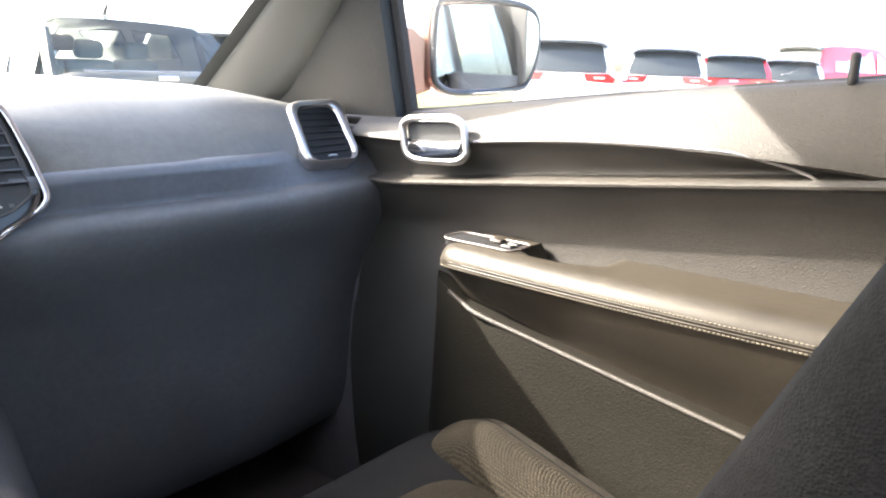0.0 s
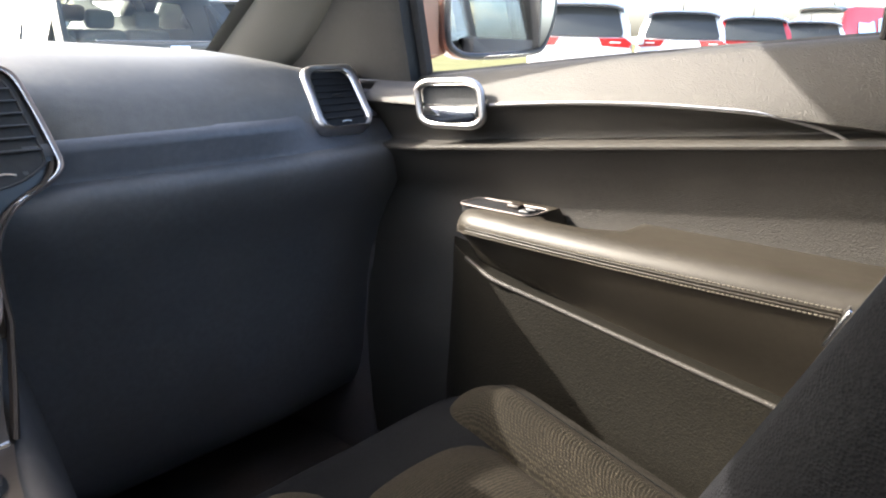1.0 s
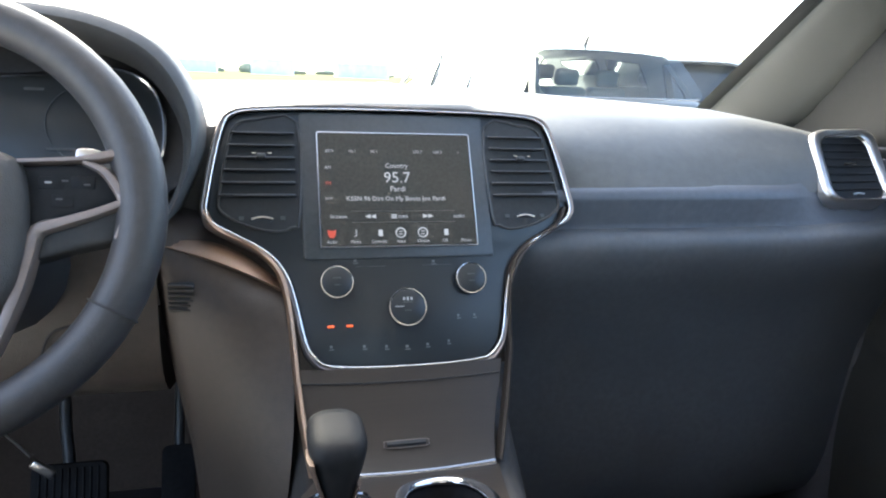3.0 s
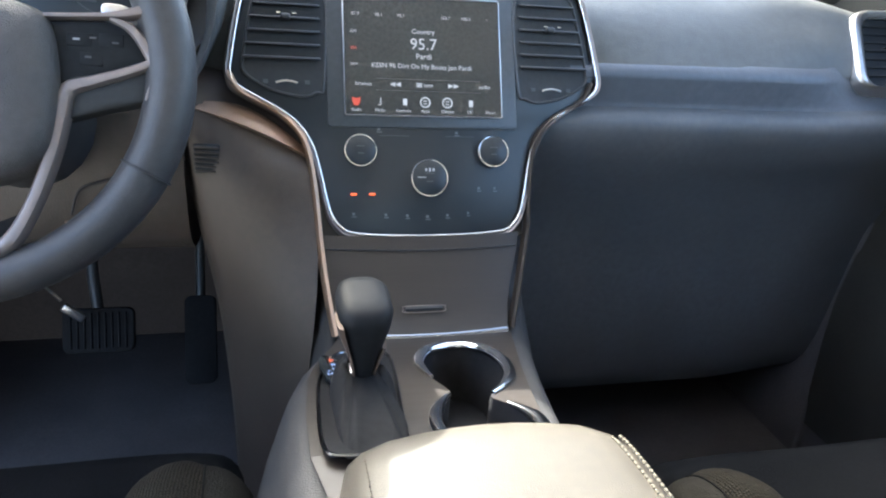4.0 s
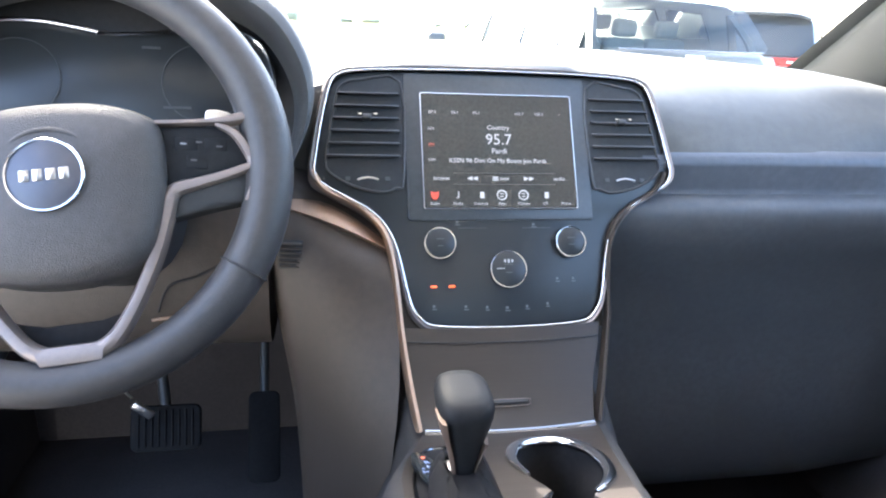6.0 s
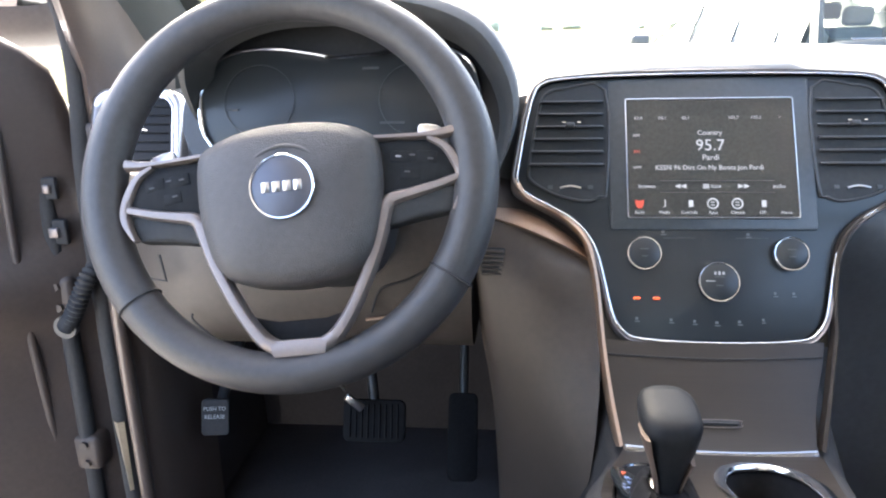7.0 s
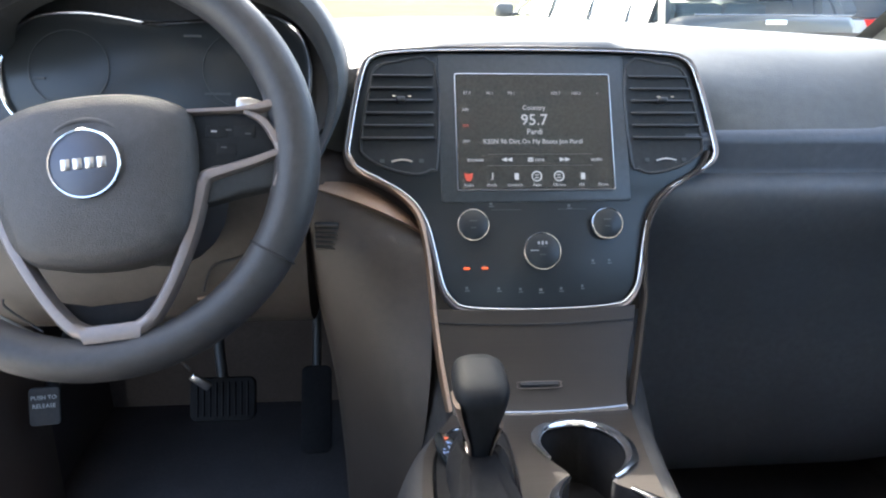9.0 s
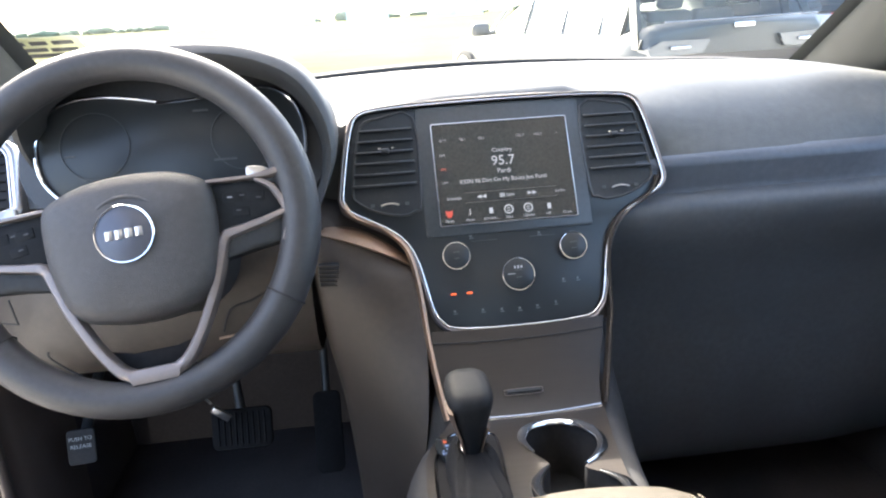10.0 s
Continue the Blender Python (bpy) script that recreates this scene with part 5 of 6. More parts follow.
CUP_LINE = [(-0.028, -0.287), (-0.036, -0.255), (-0.039, -0.222), (-0.030, -0.195), (-0.012, -0.181), (0.010, -0.179), (0.026, -0.190), (0.035, -0.212), (0.036, -0.238), (0.029, -0.266), (0.015, -0.287), (0.001, -0.302), (0.010, -0.318), (0.019, -0.337), (0.021, -0.36), (0.010, -0.385), (-0.015, -0.395), (-0.04, -0.385), (-0.053, -0.36), (-0.050, -0.330), (-0.040, -0.308)]


def build_cups(co, hole):
    """The two joined cup holders: a deep well with polished lips."""
    c = sum(hole, Vector()) / len(hole)
    bm = bmesh.new()
    rows = []
    for s, dz in ((1.0, 0.0), (0.98, -0.004), (0.95, -0.03), (0.92, -0.075)):
        rows.append([Vector((c.x + (p.x - c.x) * s, c.y + (p.y - c.y) * s, p.z + dz if dz > -0.07 else 0.765)) for p in hole])
    vs = grid_faces(bm, rows, True)
    bm.faces.new(vs[-1])
    well = part("cup_well", bm, "well", co, "deep black twin cup holder")
    n = len(hole)
    for a, b in ((3, 33), (36, n)):
        bm = bmesh.new()
        rim = hole[a:b]
        r = [0.0060 * min(1, 0.35 + 4 * min(k, len(rim) - 1 - k) / len(rim)) for k in range(len(rim))]
        tube(bm, [p + Vector((0, 0, 0.001)) for p in rim], r, 10, False, 0.75, (0, 0.24, 0.97))
        part("chrome_rim", bm, "chrome", well, "polished chrome rim")


def build_shifter():
    s = thing("gear_shifter", "black leather gear shifter with bronze side trims on a gathered boot", "gear shifter")
    x, y = -0.0975, -0.280
    zb = con_z(y)
    # surround
    out = [(-0.110, -0.190), (-0.122, -0.225), (-0.129, -0.258), (-0.133, -0.315), (-0.133, -0.370), (-0.122, -0.382), (-0.092, -0.382), (-0.079, -0.372), (-0.073, -0.320), (-0.065, -0.245), (-0.063, -0.200), (-0.073, -0.190), (-0.092, -0.184)]
    line = smooth_line([(a, b, con_z(b) + 0.002) for a, b in out], 4, True)
    bm = bmesh.new()
    tube(bm, line, 0.0017, 6, True)
    part("chrome_surround", bm, "dark_chrome", s)
    bm = bmesh.new()
    bm.faces.new([bm.verts.new(p) for p in line])
    part("gate_plate", bm, "boot", s)
    # boot
    bm = bmesh.new()
    rows = []
    for k in range(9):
        t = k / 8
        rw, rl = 0.0235 * (1 - t) + 0.011 * t, 0.061 * (1 - t) + 0.014 * t
        cy = -0.319 * (1 - t) + (y + 0.004) * t
        row = []
        for j in range(64):
            a = math.tau * j / 64
            f = 1 + 0.30 * math.sin(a * 9 + k * 0.2) * (1 - t) * t * 2.2 + 0.05 * math.sin(t * 9)
            e = 0.45 + 0.4 * t
            ca, sa = math.copysign(abs(math.cos(a)) ** e, math.cos(a)), math.copysign(abs(math.sin(a)) ** e, math.sin(a))
            yy = cy + rl * sa * f
            row.append((x * t - 0.0990 * (1 - t) + rw * ca * f, yy, (con_z(yy) + 0.002) * (1 - t) + (zb + 0.024) * t + 0.012 * math.sin(math.pi * t)))
        rows.append(row)
    grid_faces(bm, rows, True)
    part("boot", bm, "boot", s, "gathered black boot")
    # knob
    bm = bmesh.new()
    rows = []
    sec = ((0.868, 0.0078, 0.012, 0), (0.876, 0.0088, 0.013, 0), (0.887, 0.0112, 0.016, 0), (0.898, 0.0146, 0.020, 0.002), (0.909, 0.0180, 0.0245, 0.003), (0.919, 0.0202, 0.0275, 0.004), (0.9255, 0.0208, 0.0282, 0.005), (0.9300, 0.0196, 0.0265, 0.006), (0.9330, 0.0160, 0.022, 0.007), (0.9342, 0.009, 0.013, 0.007))
    soft = lambda v, e: math.copysign(abs(v) ** e, v)
    for z, rx, ry, dy in sec:
        rows.append([(x + rx * soft(math.cos(q), 0.66), y + dy + ry * soft(math.sin(q), 0.66), z + 0.10 * (ry * soft(math.sin(q), 0.66)) * (z > 0.92)) for q in [math.tau * j / 36 for j in range(36)]])
    grid_faces(bm, rows, True, True)
    part("knob", bm, "knob", s, "smooth black leather knob")
    for sx in (-1, 1):
        bm = bmesh.new()
        rows = []
        for z, rx, ry, dy in (sec[:6] if sx < 0 else sec[:4]):
            rows.append([(x + sx * rx * kx, y + dy - ry * ky, z) for kx, ky in ((0.86, 0.97), (1.01, 0.90), (1.09, 0.62), (1.09, 0.1), (0.9, -0.1))])
        grid_faces(bm, rows, True, True)
        part("side_trim", bm, "bronze", s, "satin bronze side trim")
    bm = bmesh.new()
    rbox(bm, (0.022, 0.028, 0.005), pose(x, y, 0.866), 0.002)
    part("collar", bm, "satin", s)
    # gear display
    D = basis((-0.1155, -0.2385, con_z(-0.2385) + 0.009), (0.97, 0.1, -0.1), (0.02, 1, -0.25))
    bm = bmesh.new()
    plate(bm, [(p.x, p.y) for p in smooth_line([(-0.004, 0.032, 0), (0.006, 0.026, 0), (0.009, 0.0, 0), (0.004, -0.028, 0), (-0.006, -0.034, 0), (-0.010, -0.02, 0), (-0.010, 0.010, 0)], 3, True)], 0.004, D, 0.001)
    disp = part("gear_display", bm, "screen", s)
    for k, (ch, mt) in enumerate((("P", "glow_orange"), ("R", "glow_blue"), ("N", "glow_blue"), ("D", "glow_blue"))):
        lettering("gear_letter", ch, 0.0085, D @ Matrix.Translation((0.001, 0.016 - 0.0105 * k, 0.0004)), mt, disp)
    lettering("gear_letter", "M", 0.0075, D @ Matrix.Translation((-0.006, -0.0165, 0.0004)), "glow_blue", disp)
    lettering("gear_letter", "+", 0.007, D @ Matrix.Translation((-0.006, -0.009, 0.0004)), "glow_blue", disp)
    lettering("gear_letter", "-", 0.007, D @ Matrix.Translation((-0.006, -0.024, 0.0004)), "glow_blue", disp)


def stitches(bm, line, normal, r=0.0007, step=0.0055, gap=0.0018):
    """Short threads laid along a line."""
    pts = [Vector(p) for p in line]
    lens = [0]
    for a, b in zip(pts, pts[1:]):
        lens.append(lens[-1] + (b - a).length)
    def get(s):
        for i in range(len(pts) - 1):
            if s <= lens[i + 1]:
                return pts[i].lerp(pts[i + 1], (s - lens[i]) / max(1e-9, lens[i + 1] - lens[i]))
        return pts[-1]
    s = 0
    nv = Vector(normal) * 0.0006
    while s + step < lens[-1]:
        a, b = get(s + gap / 2), get(s + step - gap / 2)
        tube(bm, [a, (a + b) / 2 + nv, b], r, 4)
        s += step


def build_armrest():
    ar = thing("console_armrest", "pale sunlit vinyl console armrest lid with stitched seams", "armrest")
    bm = bmesh.new()
    rows = []
    for i in range(25):
        t = (i / 24) ** 2.2
        y = -0.374 - 0.50 * t
        front = min(1.0, (y + 0.374) / -0.05)
        f = math.sqrt(max(0, 1 - (1 - front) ** 2))
        hw = 0.087 + 0.014 * t
        cx = -0.028 + 0.008 * t
        zt = 0.862 + 0.028 * f + 0.006 * t
        fl = min(1.0, (-0.374 - y) / 0.09)
        row = [(cx - hw - 0.006 - 0.026 * fl, y, 0.78), (cx - hw - 0.006 - 0.022 * fl, y, 0.84), (cx - hw - 0.005 - 0.017 * fl, y, 0.868 - 0.01 * (1 - f)), (cx - hw - 0.003 - 0.008 * fl, y, zt - 0.010), (cx - hw + 0.004, y, zt - 0.002)]
        row += [(cx + hw * k / 4, y - 0.0 + 0.012 * (1 - (k / 4) ** 2) * (1 - min(1, t * 4)), zt + 0.004 * (1 - (k / 4) ** 2)) for k in range(-3, 4)]
        row += [(cx + hw - 0.004, y, zt - 0.003), (cx + hw + 0.008, y, zt - 0.012), (cx + hw + 0.014, y, 0.85), (cx + hw + 0.016, y, 0.78)]
        rows.append(row)
    vs = grid_faces(bm, rows)
    bm.faces.new(vs[0])
    part("lid", bm, "lid", ar, "pale grey vinyl lid")
    for sx in (-1, 1):
        for off in ((0.0, 0.006) if sx < 0 else (-0.002, 0.004)):
            bm = bmesh.new()
            line = []
            for i in range(12):
                t = 0.05 + 0.95 * (i / 11) ** 1.6
                y = -0.374 - 0.50 * t
                front = min(1.0, (y + 0.374) / -0.05)
                f = math.sqrt(max(0, 1 - (1 - front) ** 2))
                hw = 0.087 + 0.014 * t
                cx = -0.028 + 0.008 * t
                zt = 0.862 + 0.028 * f + 0.006 * t
                line.append((cx + sx * (hw - 0.004 - off), y, zt - 0.0015))
            stitches(bm, line, (0, 0, 1), 0.0006 if sx < 0 else 0.0011, 0.0042)
            part("stitching", bm, "thread", ar)
    bm = bmesh.new()
    rbox(bm, (0.21, 0.50, 0.42), pose(-0.017, -0.66, 0.62), 0.02)
    part("bin", bm, "lower", ar)


# ---- seats ----
def build_seat(name, cx, label, fwd=0.0):
    """fwd: how far the cushion reaches ahead of the passenger's."""
    s = thing(name, label, "car seat", "front seats")

    def skin(nm, y0, y1, section, mat, lab="", parent=None, z0=0.74, roll=0.06, mid=None):
        bm = bmesh.new()
        rows = []
        y0 += fwd
        for i in range(19):
            a = min(1.0, i / 11) * math.pi / 2
            f = math.sin(a)
            y = y0 - roll * (1 - math.cos(a)) + (y1 - y0 + roll) * max(0, i - 11) / 7
            z = z0 - roll * 0.8 * (1 - f) - 0.24 * max(0, -y - 0.34)
            g = 0.30 + 0.70 * f ** 0.7
            rows.append(smooth_line([(cx + (u if mid is None else mid + (u - mid) * g), y, z + d) for u, d in section], 4))
        vs = grid_faces(bm, rows)
        bm.faces.new(vs[0])
        return part(nm, bm, mat, parent or s, lab)

    # front panel in near-black cloth: its shade is in the colour
    skin("front_panel", -0.225, -0.40, [(-0.20, -0.10), (-0.195, -0.035), (-0.15, -0.014), (0, -0.014), (0.15, -0.014), (0.195, -0.035), (0.20, -0.10)], "shaded_seat")
    skin("insert", -0.300, -0.80, [(-0.122, -0.06), (-0.116, -0.024), (-0.085, -0.004), (0, 0.002), (0.085, -0.004), (0.116, -0.024), (0.122, -0.06)], "cushion", "ribbed woven cloth insert", None, 0.738, 0.09, 0.0)
    for sx in (-1, 1):
        b = skin("bolster", -0.266, -0.80, [(sx * u, d) for u, d in ((0.100, -0.06), (0.101, -0.022), (0.112, 0.006), (0.134, 0.021), (0.156, 0.024), (0.174, 0.017))], "cloth", "woven cloth bolster", None, 0.744, 0.095, sx * 0.150)
        skin("side_cloth", -0.266, -0.80, [(sx * u, d) for u, d in ((0.174, 0.017), (0.192, 0.012), (0.210, -0.006), (0.219, -0.04), (0.220, -0.16))], "seat_vinyl", "plain grey side cloth", None, 0.744, 0.095, sx * 0.150)
        bm = bmesh.new()
        pts = []
        for k in range(19):
            a = min(1.0, k / 11) * math.pi / 2
            f = math.sin(a)
            y = -0.266 + fwd - 0.095 * (1 - math.cos(a)) - (0.439 + fwd) * max(0, k - 11) / 7
            pts.append((cx + sx * (0.150 + 0.024 * (0.30 + 0.70 * f ** 0.7)), y, 0.744 - 0.076 * (1 - f) - 0.24 * max(0, -y - 0.34) + 0.0176))
        tube(bm, pts, 0.0009, 6)
        part("piping", bm, "shaded_seat", b)
    # backrest
    bm = bmesh.new()
    rows = []
    for i in range(13):
        t = i / 12
        z = 0.72 + 0.64 * t
        y = -0.651 - 0.27 * t
        w = 0.225 - 0.03 * max(0, t - 0.6) / 0.4
        d = 0.055 * (1 - t * 0.5)
        rows.append(smooth_line([(cx - w + 0.01, y - 0.14, z), (cx - w - 0.008, y - 0.04, z), (cx - w, y + d * 0.7, z), (cx - w + 0.04, y + d, z), (cx - w + 0.10, y + 0.01, z), (cx, y - 0.01, z), (cx + w - 0.10, y + 0.01, z), (cx + w - 0.04, y + d, z), (cx + w, y + d * 0.7, z), (cx + w + 0.008, y - 0.04, z), (cx + w - 0.01, y - 0.14, z)], 3))
    grid_faces(bm, rows, True, True)
    # backrest colour also holds the shadow that falls on it
    bk = part("backrest", bm, "shaded_seat", s, "cloth backrest with its shade put into a near-black colour")
    bm = bmesh.new()
    for sx in (-1, 1):
        tube(bm, [(cx + sx * 0.135, -0.628 - 0.27 * t + 0.02 * (1 - t), 0.74 + 0.64 * t) for t in [k / 8 for k in range(9)]], 0.002, 6)
    part("seam", bm, "rubber", bk)
    bm = bmesh.new()
    rbox(bm, (0.27, 0.10, 0.18), pose(cx, -1.03, 1.49, 10), 0.045, 4)
    part("headrest", bm, "shaded_seat", s)
    for sx in (-1, 1):
        bm = bmesh.new()
        tube(bm, [(cx + sx * 0.06, -0.99, 1.30), (cx + sx * 0.06, -1.02, 1.45)], 0.007, 8)
        part("headrest_post", bm, "steel", s)
    bm = bmesh.new()
    rbox(bm, (0.40, 0.50, 0.20), pose(cx, -0.52 + fwd, 0.53), 0.02)
    part("seat_base", bm, "rubber", s)
    return s


def build_belt():
    sb = thing("seat_belt", "black seat belt with a bright metal tongue", "seat belt")
    bm = bmesh.new()
    rows = [[(0.630, -0.690, 0.915), (0.638, -0.72, 0.915)], [(0.630, -0.690, 0.89), (0.638, -0.72, 0.89)], [(0.632, -0.67, 0.75), (0.642, -0.71, 0.75)], [(0.640, -0.66, 0.55), (0.65, -0.70, 0.55)]]
    grid_faces(bm, rows)
    bmesh.ops.solidify(bm, geom=bm.faces[:], thickness=0.0016)
    part("strap", bm, "rubber", sb)
    T = basis((0.616, -0.670, 0.918), (0.1, -0.4, 0.9), (0.9, 0.2, 0.0))
    bm = bmesh.new()
    plate(bm, rrect(0.044, 0.020, 0.004), 0.003, T, 0.001)
    part("tongue", bm, "chrome", sb, "bright metal tongue")


# ---- passenger door ----
def belt_z(y):
    d = max(0.0, -y)
    return 1.113 + 0.115 * d - 0.024 * d * d


def crease_z(y):
    return 1.074 + 0.024 * math.sin(math.pi * min(1, max(0, -y - 0.1) / 0.72)) if y < -0.1 else 1.074


def ledge_z(y):
    return 1.007 + 0.105 * max(0.0, -y)


def door_profile(y):
    b, c, l = belt_z(y), crease_z(y), ledge_z(y)
    tuck = min(1.0, max(0.0, (-y - 0.60) / 0.08))
    return [(0.785, y, b + 0.004), (0.768, y, b + 0.004), (0.757, y, b - 0.004), (0.739, y, (b + c) / 2), (0.720 + 0.014 * tuck, y, c + 0.004), (0.7215 + 0.013 * tuck, y, c - 0.0015), (0.728 + 0.010 * tuck, y, c - 0.005), (0.742, y, (c + l) / 2 + 0.004), (0.752, y, l + 0.012), (0.746, y, l + 0.005), (0.712, y, l + 0.002), (0.7085, y, l - 0.004), (0.716, y, l - 0.010), (0.744, y, l - 0.055), (0.754, y, 0.93), (0.742, y, 0.86), (0.735, y, 0.80), (0.720, y, 0.70), (0.722, y, 0.60), (0.735, y, 0.45)]


def build_door():
    d = thing("passenger_door", "closed passenger door with grey-brown trim panel and armrest", "car door", "front doors")
    ys = [0.10, 0.06, 0.02, -0.02, -0.06, -0.1, -0.16, -0.22, -0.28, -0.34, -0.4, -0.46, -0.52, -0.58, -0.64, -0.7, -0.78, -0.88, -1.0, -1.1]
    bm = bmesh.new()
    rows = [smooth_line(door_profile(y), 2) for y in ys]
    grid_faces(bm, rows)
    part("trim_panel", bm, "door", d, "grained grey-brown trim panel")
    bm = bmesh.new()
    rbox(bm, (0.10, 1.22, 0.70), pose(0.845, -0.5, 0.75), 0.03)
    part("outer_skin", bm, "car_paint", d)
    bm = bmesh.new()
    c = crease_z(-0.56)
    tube(bm, smooth_line([(0.7205, y, crease_z(y) + 0.002) for y in [-0.17 - 0.37 * k / 12 for k in range(13)]] + [(0.723, -0.585, c - 0.005), (0.730, -0.620, c - 0.015), (0.736, -0.645, c - 0.032)], 2), 0.0020, 6)
    part("trim_bead", bm, "satin", d, "thin silver bead")
    # armrest
    bm = bmesh.new()
    rows = []
    for i in range(57):
        t = i / 56
        y = -0.158 - 0.56 * t
        nose = math.sqrt(max(0, 1 - (1 - min(1, t * 9)) ** 2))
        xi = 0.640 - 0.008 * math.sin(math.pi * t) + 0.035 * (1 - nose)
        zt = 0.945 + 0.002 * t - 0.010 * (1 - nose)
        lo = 0.885 + 0.14 * y
        g = min(1.0, max(0.0, (-y - 0.282) / 0.02)) * min(1.0, max(0.0, (0.405 + y) / 0.05))
        cut = 0.045 * g
        rows.append(smooth_line([(0.748, y, zt - cut), (0.72, y, zt - cut), (0.696 - 0.008 * g, y, zt - cut * 0.8), (0.692 - 0.010 * g, y, zt - cut * 0.08), (xi + 0.025, y, zt - 0.001), (xi + 0.008, y, zt - 0.008), (xi, y, zt - 0.020), (xi + 0.0015, y, zt - 0.030), (xi + 0.014, y, (zt + lo) / 2), (xi + 0.042, y, lo + 0.010), (xi + 0.050, y, lo), (0.735, y, lo + 0.004)], 2))
    vs = grid_faces(bm, rows)
    bm.faces.new(vs[0])
    bm.faces.new(vs[-1][::-1])
    arm = part("armrest", bm, "door_leather", d, "smooth vinyl armrest with twin stitching")
    for dz in (-0.024, -0.034):
        bm = bmesh.new()
        line = []
        for i in range(19):
            t = 0.02 + 0.98 * i / 18
            y = -0.158 - 0.56 * t
            nose = math.sqrt(max(0, 1 - (1 - min(1, t * 9)) ** 2))
            xi = 0.640 - 0.008 * math.sin(math.pi * t) + 0.035 * (1 - nose)
            zt = 0.945 + 0.002 * t - 0.010 * (1 - nose)
            line.append((xi - 0.0006, y, zt + dz + 0.004))
        stitches(bm, line, (-1, 0, 0), 0.0010, 0.0050)
        part("stitching", bm, "thread", arm)
        bm = bmesh.new()
        off = 0.003 if dz < -0.03 else -0.003
        tube(bm, [(x + 0.0004, y, z + off) for x, y, z in line], 0.0013, 6)
        part("seam_bead", bm, "door_leather", arm)
    # switch panel
    S = basis((0.697, -0.218, 0.9435), (0, -1, 0.004), (1, 0, 0))
    bm = bmesh.new()
    plate(bm, rrect(0.125, 0.052, 0.014, 4), 0.012, S @ Matrix.Translation((0, 0, 0.003)), 0.002)
    sw = part("switch_panel", bm, "slat", d, "window switch panel with chrome edge")
    bm = bmesh.new()
    tube(bm, [S @ Vector((p[0], p[1], 0.003)) for p in rrect(0.127, 0.054, 0.014, 4)], 0.0013, 6, True)
    part("chrome_edge", bm, "spoke", sw)
    bm = bmesh.new()
    rbox(bm, (0.022, 0.016, 0.008), S @ Matrix.Translation((0.018, 0.004, 0.005)), 0.003)
    part("window_switch", bm, "brushed", sw)
    bm = bmesh.new()
    rbox(bm, (0.018, 0.012, 0.004), S @ Matrix.Translation((0.044, 0.008, 0.004)), 0.002)
    rbox(bm, (0.018, 0.012, 0.004), S @ Matrix.Translation((0.044, -0.008, 0.004)), 0.002)
    part("lock_switch", bm, "satin_black", sw)
    # handle
    H = basis((0.7135, -0.096, 1.082), (0, -1, 0.045), (0, 0.10, 1))
    bm = bmesh.new()
    out = quad_line((-0.071, 0.034), (0.064, 0.036), (0.074, -0.036), (-0.060, -0.037), 0.27)
    line = [Vector((a, b, 0)) for a, b in out]
    tube(bm, [at3(H, *(p - p.normalized() * 0.005).xy, 0.0) for p in line], 0.0060, 10, True)
    hb = part("handle_bezel", bm, "satin", d, "satin silver handle bezel")
    bm = bmesh.new()
    plate(bm, [tuple((p * 0.86).xy) for p in line], 0.002, H @ Matrix.Translation((0, 0, -0.0065)))
    part("handle_recess", bm, "vent", hb)
    bm = bmesh.new()
    rows = []
    for i in range(9):
        a = -0.050 + 0.103 * i / 8
        k = 1 - ((i - 4) / 4) ** 2
        rows.append([at3(H, a, v, w - 0.005 + 0.006 * k) for v, w in ((-0.030, 0.0), (-0.028, 0.006), (-0.016, 0.009), (-0.006, 0.006), (-0.004, 0.0))])
    grid_faces(bm, rows, True, True)
    part("door_handle", bm, "chrome", hb, "polished chrome pull handle")
    # lower panel below the armrest
    bm = bmesh.new()
    rows = []
    for y in [-0.10, -0.12, -0.15, -0.20, -0.28, -0.36, -0.44, -0.52, -0.60, -0.70, -0.9]:
        f = min(1.0, max(0.0, (-y - 0.10) / 0.14)) ** 0.6
        lo = 0.889 + 0.14 * y
        ins = 0.078 * f
        rows.append(smooth_line([(0.738, y, lo - 0.004), (0.735 - ins * 0.88, y, lo - 0.002), (0.731 - ins, y, lo - 0.001), (0.728 - ins, y, lo - 0.006), (0.728 - ins * 1.02, y, lo - 0.06), (0.722 - ins * 1.05, y, 0.70), (0.718 - ins * 1.05, y, 0.58), (0.738, y, 0.42)], 2))
    grid_faces(bm, rows)
    lp = part("lower_panel", bm, "door_low", d, "pebble-grained lower panel with a rolled edge")
    bm = bmesh.new()
    tube(bm, smooth_line([(0.7295 - 0.078 * min(1.0, (-y - 0.10) / 0.14) ** 0.6, y, 0.8865 + 0.14 * y) for y in (-0.165, -0.18, -0.20, -0.24, -0.32, -0.42, -0.52, -0.62, -0.74, -0.9)], 3), 0.0034, 8)
    part("rolled_edge", bm, "door", lp)
    bm = bmesh.new()
    rbox(bm, (0.05, 0.34, 0.13), pose(0.782, 0.175, 1.042), 0.012)
    part("front_end", bm, "door", d)
    # sail panel at the front of the window
    bm = bmesh.new()
    rows = []
    for t in [k / 6 for k in range(7)]:
        z = 1.108 + 0.36 * t
        yf = 0.31 - 0.95 * (z - 1.108)
        yb = 0.008 + 0.11 * (z - 1.108) if z < 1.40 else 0.0
        yf = max(yf, yb + 0.004)
        x = 0.752 - 0.11 * (z - 1.108)
        rows.append([(x - 0.035, yf, z), (x - 0.026, (yf + yb) / 2, z), (x - 0.020, yb + 0.02, z), (x - 0.012, yb, z), (x + 0.03, yb, z)])
    grid_faces(bm, rows)
